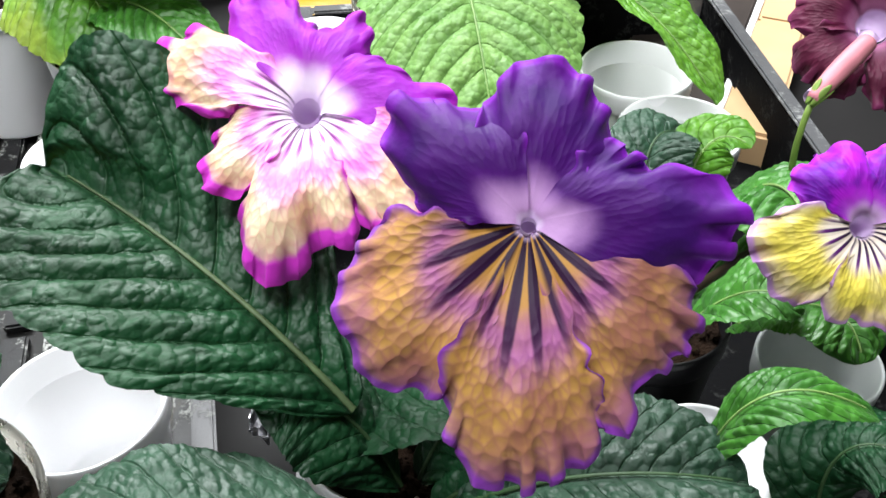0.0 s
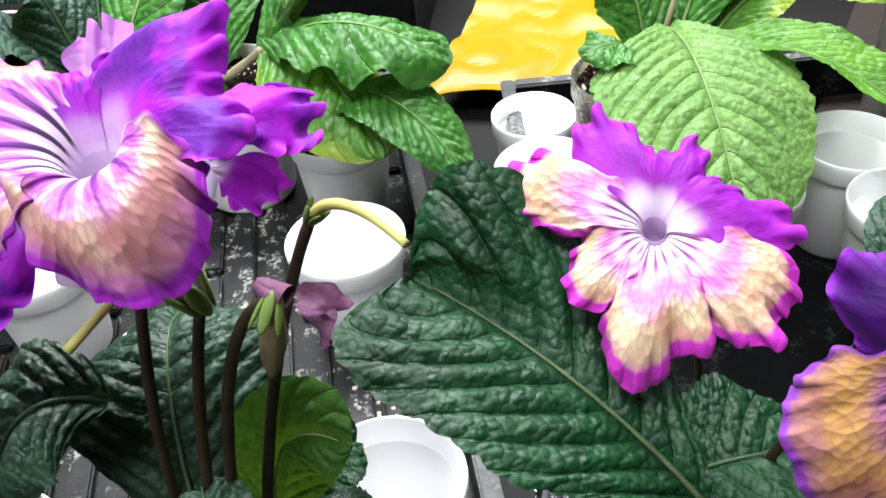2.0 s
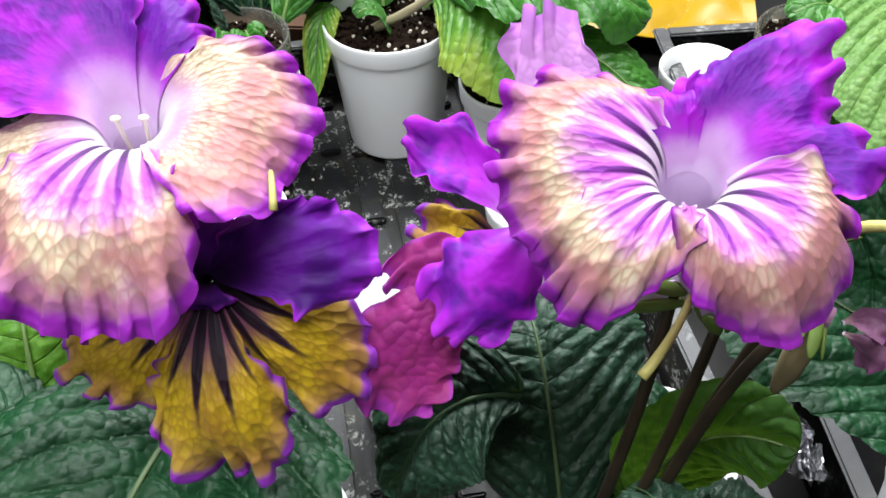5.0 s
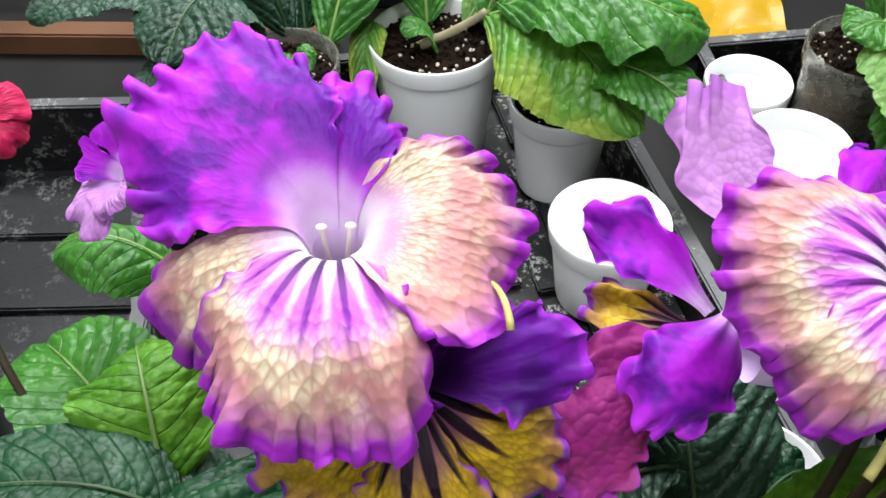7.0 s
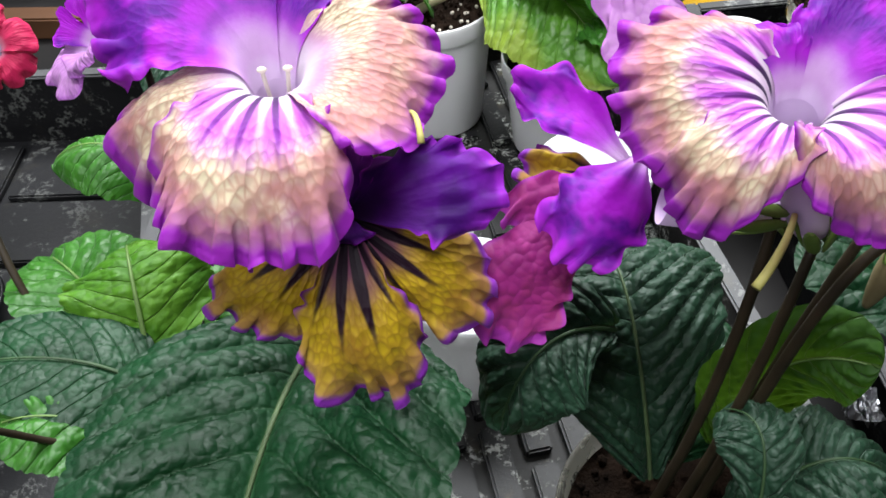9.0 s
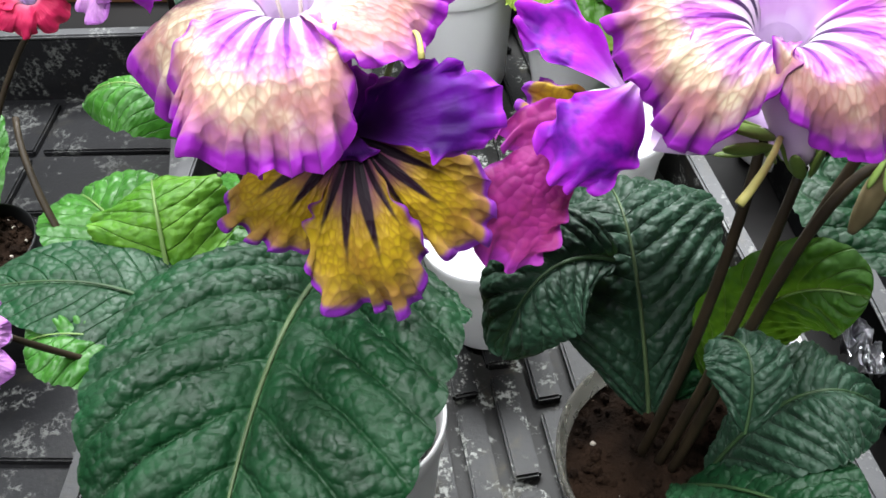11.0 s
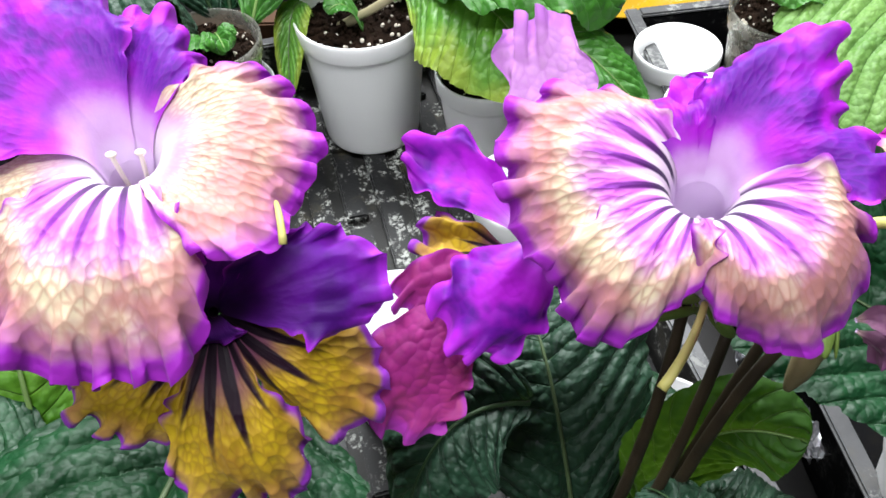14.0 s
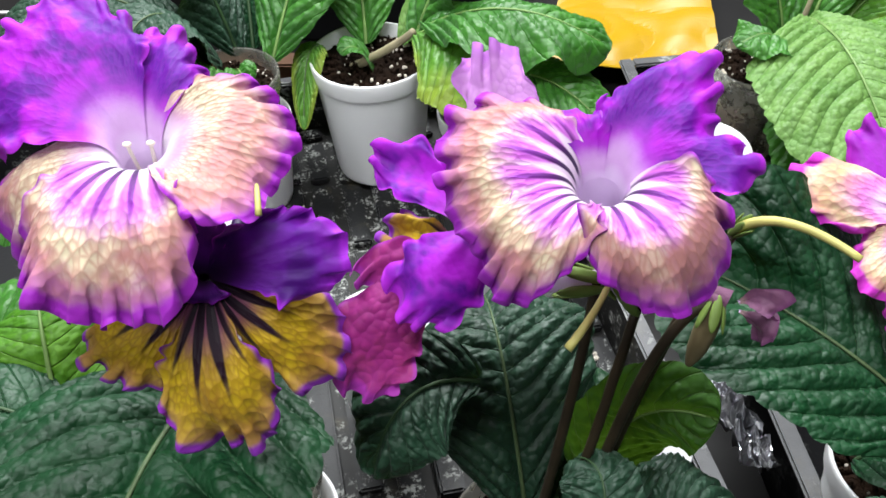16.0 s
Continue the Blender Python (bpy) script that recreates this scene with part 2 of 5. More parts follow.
P_PALE = petal_material("pale_pink_petal", (0.55, 0.20, 0.66), (0.62, 0.30, 0.66), (0.44, 0.14, 0.54), (0.60, 0.3, 0.66), LILAC, VIOLET, 0.0, 0.3, 0.7)
P_BACK = petal_material("wine_petal_back", (0.34, 0.03, 0.34), (0.33, 0.022, 0.19), (0.22, 0.012, 0.15), (0.30, 0.05, 0.28), LILAC, VIOLET, 0.0, 0.2, 0.9, (0.42, 0.05, 0.16), 0.6)
P_MAROON = petal_material("maroon_petal", (0.16, 0.02, 0.08), (0.09, 0.006, 0.03), (0.05, 0.004, 0.02), (0.10, 0.01, 0.05), (0.3, 0.1, 0.2), VIOLET, 0.0, 0.3, 0.6)
P_RED = petal_material("crimson_petal", (0.60, 0.02, 0.10), (0.55, 0.015, 0.09), (0.42, 0.01, 0.06), (0.5, 0.03, 0.1), (0.6, 0.2, 0.3), VIOLET, 0.0, 0.3, 0.4)

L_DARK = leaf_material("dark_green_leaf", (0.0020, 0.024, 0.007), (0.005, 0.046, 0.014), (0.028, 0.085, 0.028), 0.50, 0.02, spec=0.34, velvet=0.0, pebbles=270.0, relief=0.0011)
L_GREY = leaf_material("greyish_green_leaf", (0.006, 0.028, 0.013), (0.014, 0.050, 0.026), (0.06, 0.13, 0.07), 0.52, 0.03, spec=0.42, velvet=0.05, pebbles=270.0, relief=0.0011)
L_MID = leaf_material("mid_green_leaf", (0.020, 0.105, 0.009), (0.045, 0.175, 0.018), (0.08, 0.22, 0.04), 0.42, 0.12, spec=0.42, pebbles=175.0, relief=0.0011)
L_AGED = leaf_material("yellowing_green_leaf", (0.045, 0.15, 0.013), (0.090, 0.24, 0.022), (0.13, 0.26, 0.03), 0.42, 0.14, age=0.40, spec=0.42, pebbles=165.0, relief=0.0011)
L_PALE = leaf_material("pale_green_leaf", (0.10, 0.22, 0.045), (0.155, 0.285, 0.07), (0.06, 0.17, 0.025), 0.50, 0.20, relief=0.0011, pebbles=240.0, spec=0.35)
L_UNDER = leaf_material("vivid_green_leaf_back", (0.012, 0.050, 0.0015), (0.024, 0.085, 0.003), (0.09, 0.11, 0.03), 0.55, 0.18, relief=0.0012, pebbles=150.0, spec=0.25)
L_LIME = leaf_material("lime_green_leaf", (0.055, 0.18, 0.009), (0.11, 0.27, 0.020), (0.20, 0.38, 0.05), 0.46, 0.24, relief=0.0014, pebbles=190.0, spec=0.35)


def plain(name, color, rough, spec=0.5, grain=200, var=0.12, bump=0.2, depth=0.0004):
    s = Shade(name, rough=rough, spec=spec)
    obj = s.coord("Object")
    low = tuple(c * (1 - var * 2) for c in color)
    c = s.mix(s.step(s.noise(obj, grain * 0.15, 4), 0.3, 0.7), low, color)
    c = s.mix(s.math("MULTIPLY", s.step(s.noise(obj, grain, 2), 0.55, 0.75), var), c, tuple(x * 0.7 for x in color))
    s.color(c)
    s.bump(s.noise(obj, grain * 2, 3), bump, depth)
    return s.mat


def thin_plastic():
    s = Shade("thin_white_plastic", rough=0.34)
    obj = s.coord("Object")
    c = s.mix(s.step(s.noise(obj, 900, 2), 0.78, 0.80), (0.86, 0.86, 0.87), (0.25, 0.22, 0.18))
    c = s.mix(s.math("MULTIPLY", s.noise(obj, 30, 4), 0.10), c, (0.70, 0.70, 0.68))
    s.color(c)
    s.bump(s.noise(obj, 120, 3), 0.05, 0.0004)
    s.thin((0.9, 0.9, 0.9), 0.12)
    return s.mat


M_WHITE = thin_plastic()
M_STEM = plain("brown_green_stem", (0.036, 0.025, 0.013), 0.55, 0.3, 300, 0.25, 0.4)
M_STEM_GREEN = plain("green_stem", (0.16, 0.25, 0.05), 0.5, 0.3, 300, 0.2, 0.4)
M_MIDRIB = plain("pale_midrib", (0.085, 0.13, 0.055), 0.5, 0.3, 300, 0.2, 0.3)
M_MIDRIB_PALE = plain("light_green_midrib", (0.17, 0.28, 0.08), 0.5, 0.3, 300, 0.2, 0.3)
M_MIDRIB_DARK = plain("dull_midrib", (0.035, 0.075, 0.028), 0.5, 0.3, 300, 0.2, 0.3)
def tube_material():
    s = Shade("lilac_tube", rough=0.5, spec=0.3)
    obj = s.coord("Object")
    c = s.mix(s.noise(obj, 120, 4), (0.60, 0.44, 0.69), (0.68, 0.53, 0.75))
    s.color(c)
    s.bump(s.noise(obj, 260, 3), 0.3, 0.0005)
    s.thin(c, 0.12)
    return s.mat


M_TUBE = tube_material()
M_TUBE_DARK = plain("dark_violet_tube", (0.03, 0.005, 0.06), 0.5, 0.3, 200, 0.2, 0.3)
M_TUBE_PINK = plain("pink_tube", (0.55, 0.20, 0.24), 0.5, 0.3, 200, 0.15, 0.3)
M_STALK_PALE = plain("pale_woody_stalk", (0.30, 0.26, 0.16), 0.6, 0.3, 200, 0.2, 0.4)
M_ROOTS = plain("brown_soil_behind_plastic", (0.10, 0.060, 0.035), 0.7, 0.2, 160, 0.4, 0.6)
M_WOOD_DARK = plain("brown_wood", (0.11, 0.05, 0.024), 0.5, 0.3, 60, 0.2, 0.2)
M_STAMEN = plain("ivory_stamen", (0.80, 0.76, 0.62), 0.5, 0.3, 200, 0.1, 0.2)
M_PISTIL = plain("yellowish_pistil", (0.50, 0.46, 0.14), 0.5, 0.3, 250, 0.2, 0.3)
M_BUD = plain("pinkish_bud", (0.30, 0.24, 0.12), 0.5, 0.3, 200, 0.3, 0.4)
M_WILT = plain("withered_mauve_petal", (0.17, 0.07, 0.13), 0.7, 0.2, 160, 0.35, 0.6, 0.001)
M_SOIL = plain("dark_peat_soil", (0.018, 0.0095, 0.0055), 0.95, 0.1, 260, 0.35, 1.0, 0.002)
M_PERLITE = plain("white_perlite", (0.62, 0.56, 0.48), 0.9, 0.1, 400, 0.2, 0.6)
M_YELLOW = plain("yellow_plastic_sheet", (0.36, 0.205, 0.001), 0.42, 0.4, 20, 0.08, 0.3, 0.002)
M_WOOD = plain("tan_wood", (0.52, 0.34, 0.18), 0.5, 0.4, 60, 0.12, 0.2)
M_PANEL = plain("dark_brown_panel", (0.035, 0.026, 0.022), 0.45, 0.4, 80, 0.2, 0.2)
M_FOIL = Shade("silver_foil", rough=0.34, metal=1.0).mat
M_FOIL.node_tree.nodes["Principled BSDF"].inputs["Base Color"].default_value = (0.5, 0.5, 0.52, 1)
M_POLE = plain("white_painted_metal", (0.78, 0.78, 0.78), 0.35, 0.5, 60, 0.05, 0.1)
M_BLACK = plain("black_plastic", (0.007, 0.007, 0.008), 0.40, 0.3, 90, 0.3, 0.2)
# near-black so the room shell returns hardly any light
M_ROOM = plain("near_black_room_shell", (0.025, 0.025, 0.025), 0.8, 0.2, 20, 0.1, 0.1)
M_SHELF = plain("dark_shelf_board", (0.009, 0.008, 0.008), 0.6, 0.2, 40, 0.3, 0.2)


def tray_material(name, base, lime_amount, rough, spec=0.18):
    s = Shade(name, rough=rough, spec=spec)
    obj = s.coord("Object")
    n1 = s.noise(obj, 42, 6, 0.7)
    n2 = s.noise(obj, 260, 4, 0.7)
    lime = s.math("MULTIPLY", s.step(n1, 0.52, 0.60), s.step(n2, 0.46, 0.56))
    moss = s.step(s.noise(obj, 25, 5, 0.7), 0.55, 0.75)
    c = s.mix(s.noise(obj, 15, 3), tuple(x * 0.6 for x in base), tuple(x * 1.6 for x in base))
    c = s.mix(s.math("MULTIPLY", moss, 0.5 * lime_amount), c, (0.13, 0.11, 0.05))
    c = s.mix(s.math("MULTIPLY", lime, lime_amount), c, (0.52, 0.53, 0.50))
    s.color(c)
    s.rough(s.math("ADD", rough, s.math("MULTIPLY", lime, 0.4)))
    s.bump(s.math("ADD", n2, lime), 0.4, 0.0006)
    return s.mat


M_TRAY = tray_material("limescaled_black_tray", (0.012, 0.0115, 0.011), 0.62, 0.5)
M_RIB = tray_material("limescaled_black_rib", (0.009, 0.009, 0.0095), 0.60, 0.40)
# black rim's highlights put into a lighter grey base, with limescale specks over it
M_RIM = tray_material("highlight_grey_tray_rim", (0.07, 0.07, 0.073), 0.30, 0.36)
M_TRAY_MATT = tray_material("matt_black_tray", (0.0035, 0.0035, 0.004), 0.04, 0.75, 0.05)
M_TRAY_CLEAN = tray_material("dusty_black_tray", (0.007, 0.007, 0.008), 0.14, 0.40, 0.30)


def clear_plastic():
    s = Shade("cloudy_clear_plastic", rough=0.22, spec=0.5)
    obj = s.coord("Object")
    s.color((0.72, 0.70, 0.62))
    s.bsdf.inputs["Transmission Weight"].default_value = 0.92
    s.bsdf.inputs["IOR"].default_value = 1.2
    s.rough(s.step(s.noise(obj, 90, 4), 0.3, 0.7, 0.12, 0.4))
    return s.mat


M_CLEAR = clear_plastic()


def frosted_plastic():
    s = Shade("frosted_plastic", rough=0.4, spec=0.4)
    obj = s.coord("Object")
    s.color(s.mix(s.noise(obj, 60, 3), (0.50, 0.53, 0.52), (0.62, 0.65, 0.63)))
    s.bsdf.inputs["Transmission Weight"].default_value = 0.25
    s.bump(s.noise(obj, 160, 3), 0.1, 0.0004)
    return s.mat


M_FROSTED = frosted_plastic()


# ---------------------------------------------------------------- mesh helpers
def part(name, bm, material, parent=None, label="", smooth=True):
    me = bpy.data.meshes.new(name)
    bm.to_mesh(me)
    bm.free()
    me.materials.append(material)
    if smooth:
        me.polygons.foreach_set("use_smooth", [True] * len(me.polygons))
    ob = new(name, me)
    if parent is not None:
        ob.parent = parent
    if label:
        ob["label"] = label
    return ob


def base_of(name, at, label, category, group=""):
    ob = new(name)
    ob.location = at
    ob.empty_display_size = 0.01
    bpy.context.view_layer.update()
    return tagged(ob, label, category, group)


def rel(parent, p):
    """A world point in the axes of an unturned thing."""
    return Vector(p) - (parent.location if parent else Vector())


def sheet(us, vs, place, lay=None):
    """A grid of points place(u, v) as a bmesh with its own texture axes."""
    bm = bmesh.new()
    uv = bm.loops.layers.uv.new("UVMap")
    grid = [[bm.verts.new(place(u, v)) for v in vs] for u in us]
    axes = [[lay(u, v) if lay else (u, v) for v in vs] for u in us]
    for i in range(len(us) - 1):
        for j in range(len(vs) - 1):
            f = bm.faces.new((grid[i][j], grid[i + 1][j], grid[i + 1][j + 1], grid[i][j + 1]))
            for loop, (a, b) in zip(f.loops, ((i, j), (i + 1, j), (i + 1, j + 1), (i, j + 1))):
                loop[uv].uv = axes[a][b]
    return bm


def steps(n):
    return [k / n for k in range(n + 1)]


def bezier(pts, t):
    pts = [Vector(p) for p in pts]
    while len(pts) > 1:
        pts = [a.lerp(b, t) for a, b in zip(pts, pts[1:])]
    return pts[0]


def pipe(pts, radius, n=20, sides=10, bump=0.0, seed=0.0):
    """A tapering round rod along a curve; radius is a function of 0..1."""
    bm = bmesh.new()
    rings = []
    for k in range(n + 1):
        t = k / n
        c = bezier(pts, t)
        d = (bezier(pts, min(1, t + 0.01)) - bezier(pts, max(0, t - 0.01))).normalized()
        a = d.orthogonal().normalized() if not rings else (prev - d * prev.dot(d)).normalized()
        prev = a
        b = d.cross(a)
        r = radius(t)
        ring = []
        for q in range(sides):
            an = math.tau * q / sides
            w = a * math.cos(an) + b * math.sin(an)
            k2 = 1 + bump * noise.noise((c + w * 0.01) * 90 + Vector((seed, 0, 0)))
            ring.append(bm.verts.new(c + w * r * k2))
        rings.append(ring)
    for r0, r1 in zip(rings, rings[1:]):
        for q in range(sides):
            bm.faces.new((r0[q], r0[(q + 1) % sides], r1[(q + 1) % sides], r1[q]))
    bm.faces.new(rings[0][::-1])
    bm.faces.new(rings[-1])
    return bm


def lathe(profile, n=56):
    bm = bmesh.new()
    rings = []
    for r, z in profile:
        if r < 1e-6:
            rings.append([bm.verts.new((0, 0, z))])
        else:
            rings.append([bm.verts.new((r * math.cos(math.tau * k / n), r * math.sin(math.tau * k / n), z)) for k in range(n)])
    for a, b in zip(rings, rings[1:]):
        for k in range(n):
            if len(a) == 1:
                bm.faces.new((a[0], b[k], b[(k + 1) % n]))
            elif len(b) == 1:
                bm.faces.new((a[k], a[(k + 1) % n], b[0]))
            else:
                bm.faces.new((a[k], a[(k + 1) % n], b[(k + 1) % n], b[k]))
    bmesh.ops.recalc_face_normals(bm, faces=bm.faces)
    return bm


def box(bm, lo, hi, bevel=0.0):
    m = Matrix.Translation((Vector(lo) + Vector(hi)) / 2) @ Matrix.Diagonal((*(Vector(hi) - Vector(lo)), 1))
    made = bmesh.ops.create_cube(bm, size=1, matrix=m)["verts"]
    if bevel:
        edges = list({e for v in made for e in v.link_edges})
        bmesh.ops.bevel(bm, geom=edges, offset=bevel, segments=2, affect="EDGES")
    return bm


def boxed(name, lo, hi, material, parent=None, bevel=0.002, label=""):
    return part(name, box(bmesh.new(), lo, hi, bevel), material, parent, label, smooth=False)


# ---------------------------------------------------------------- setting
tagged(boxed("table", (-1.7, -1.3, -0.052), (1.5, 1.7, -0.012), M_SHELF, None, 0.0), "dark shelf board under the trays", "table", kind="structure")
# unseen floor, ceiling and walls added round the table, darkened to limit bounced light
tagged(boxed("floor", (-2.0, -1.6, -0.95), (1.8, 2.0, -0.9), M_ROOM, None, 0.0), "unseen floor, near-black to cut bounced light", "floor", kind="structure")
tagged(boxed("ceiling", (-2.0, -1.6, 2.6), (1.8, 2.0, 2.65), M_ROOM, None, 0.0), "unseen ceiling, near-black to cut bounced light", "ceiling", kind="structure")
tagged(boxed("wall_north", (-2.0, 2.0, -0.9), (1.8, 2.1, 2.6), M_ROOM, None, 0.0), "unseen wall, near-black to cut bounced light", "wall", kind="structure")
tagged(boxed("wall_south", (-2.0, -1.7, -0.9), (1.8, -1.6, 2.6), M_ROOM, None, 0.0), "unseen wall, near-black to cut bounced light", "wall", kind="structure")
tagged(boxed("wall_west", (-2.1, -1.7, -0.9), (-2.0, 2.1, 2.6), M_ROOM, None, 0.0), "unseen wall, near-black to cut bounced light", "wall", kind="structure")
tagged(boxed("wall_east", (1.8, -1.7, -0.9), (1.9, 2.1, 2.6), M_ROOM, None, 0.0), "unseen wall, near-black to cut bounced light", "wall", kind="structure")


def open_tray(name, origin, turn, x0, x1, y0, y1, wall, material, label):
    """A flat tray with a rolled rim; origin is the world point of its own (0, 0)."""
    ob = base_of(name, origin, label, "tray")
    ob.rotation_euler = (0, 0, radians(turn))
    boxed("tray_floor", (x0, y0, -0.010), (x1, y1, -0.003), material, ob, 0.001)
    t = 0.003
    for nm, lo, hi in (("side_wall", (x0 - t, y0 - t, -0.010), (x0, y1 + t, wall)), ("side_wall", (x1, y0 - t, -0.010), (x1 + t, y1 + t, wall)),
                       ("end_wall", (x0, y0 - t, -0.010), (x1, y0, wall)), ("end_wall", (x0, y1, -0.010), (x1, y1 + t, wall))):
        boxed(nm, lo, hi, material, ob, 0.001)
    w = 0.011
    for lo, hi in (((x0 - w, y0 - w, wall), (x0 + 0.001, y1 + w, wall + 0.004)), ((x1 - 0.001, y0 - w, wall), (x1 + w, y1 + w, wall + 0.004)),
                   ((x0 + 0.001, y0 - w, wall), (x1 - 0.001, y0 + 0.001, wall + 0.004)), ((x0 + 0.001, y1 - 0.001, wall), (x1 - 0.001, y1 + w, wall + 0.004))):
        boxed("rim", lo, hi, M_RIM, ob, 0.0015)
    return ob


# tray with moulded ribs; its long side leans away from the walk
ribbed_tray = open_tray("ribbed_tray", (-0.13, 0.333, 0.0), 15.0, -0.372, -0.012, -0.36, 0.42, 0.047, M_TRAY, "black plastic plant tray with ribbed floor and limescale")
rng = random.Random(4)
for k in range(14):
    x = -0.362 + k * 0.0255
    y = -0.34
    while y < 0.40:
        ln = rng.choice((0.055, 0.075, 0.11))
        if (k % 3 == 2):
            ln = 0.16
        y1 = min(y + ln, 0.41)
        boxed("rib", (x, y, -0.0032), (x + 0.0165, y1, 0.004), M_RIB, ribbed_tray, 0.0016)
        y = y1 + 0.009

right_tray = open_tray("seed_tray", (-0.087, 0.333, 0.0), 9.0, 0.012, 0.34, -0.30, 0.372, 0.055, M_TRAY_MATT, "plain black plastic seed tray holding white pots")
left_tray = open_tray("panelled_tray", (-0.53, 0.43, 0.0), 3.0, -0.50, -0.012, -0.35, 0.18, 0.060, M_TRAY_CLEAN, "black plastic tray with flat panelled floor")
for k in range(7):
    for q in range(3):
        boxed("floor_panel", (-0.49 + q * 0.16, -0.345 + k * 0.074, -0.0032), (-0.337 + q * 0.16, -0.345 + k * 0.074 + 0.068, 0.003), M_TRAY_CLEAN, left_tray, 0.0015)


# ---------------------------------------------------------------- pots
def pot_profile(rim, height, wall=0.0022, taper=0.76, band=0.016):
    r, b = rim, rim * taper
    step = 0.0011
    k = (height - band) / height
    rs = b + (r - b) * k
    zb = height - band
    return [(0, 0.0), (b * 0.93, 0.0), (b - 0.0008, 0.0006), (b, 0.003), (rs - step - 0.0004, zb - 0.004), (rs - step, zb - 0.0004), (rs + step * 0.5, zb), (rs + step * 0.8, zb + 0.0008), (r, height - 0.004), (r, height - 0.0012), (r - 0.0006, height - 0.0002), (r - wall * 0.5, height),
            (r - wall, height - 0.001), (rs - wall - step, zb), (b - wall, 0.006), (b * 0.85, 0.004), (0, 0.004)]


def white_pot(at, rim=0.040, height=0.082, label="empty white plastic pot standing in the tray", tilt=0.0, turn=0.0):
    full = pot_profile(rim, height)
    ob = part("plastic_pot", lathe(full[:7] + full[13:]), M_WHITE)
    part("rim", lathe(full[6:14]), M_WHITE, ob)
    ob.matrix_world = pose(*at, tilt, 0, turn)
    return tagged(ob, label, "pot", "white pots")


def soil_in(parent, r, z, seed, grains=90, perlite=0.25):
    rr = random.Random(seed)

    def place(u, v):
        a, q = math.tau * u, r * v
        p = Vector((q * math.cos(a), q * math.sin(a), 0))
        return p + Vector((0, 0, z + 0.0035 * noise.noise(p * 130 + Vector((seed, 0, 0))) + 0.002 * noise.noise(p * 420) * min(1, 4 * (1 - v))))

    bm = sheet(steps(48), steps(16), place)
    bmesh.ops.remove_doubles(bm, verts=bm.verts, dist=1e-6)
    soil = part("soil", bm, M_SOIL, parent, "dark crumbly potting soil")
    for nm, mat, count, lo, hi in (("perlite", M_PERLITE, int(grains * perlite), 0.0008, 0.0021), ("soil_crumb", M_SOIL, grains * 2, 0.001, 0.0034)):
        bm = bmesh.new()
        for _ in range(count):
            a, q = rr.random() * math.tau, r * 0.96 * math.sqrt(rr.random())
            s = rr.uniform(lo, hi)
            m = Matrix.Translation((q * math.cos(a), q * math.sin(a), z + 0.002)) @ Euler((rr.random() * 6, rr.random() * 6, 0)).to_matrix().to_4x4() @ Matrix.Diagonal((s, s * rr.uniform(0.6, 1), s * rr.uniform(0.5, 0.9), 1))
            bmesh.ops.create_icosphere(bm, subdivisions=1, radius=1, matrix=m)
        part(nm, bm, mat, soil, "", smooth=False)
    return soil


def planted_pot(plant, at, rim, height, soil_z, material, seed, label, perlite=0.2):
    ob = part("pot", lathe(pot_profile(rim, height)), material, plant, label)
    ob.location = rel(plant, at)
    k = soil_z / height
    soil = soil_in(plant, (rim * 0.76 + rim * 0.24 * k) - 0.0035, soil_z, seed, perlite=perlite)
    soil.location = rel(plant, at)
    return ob


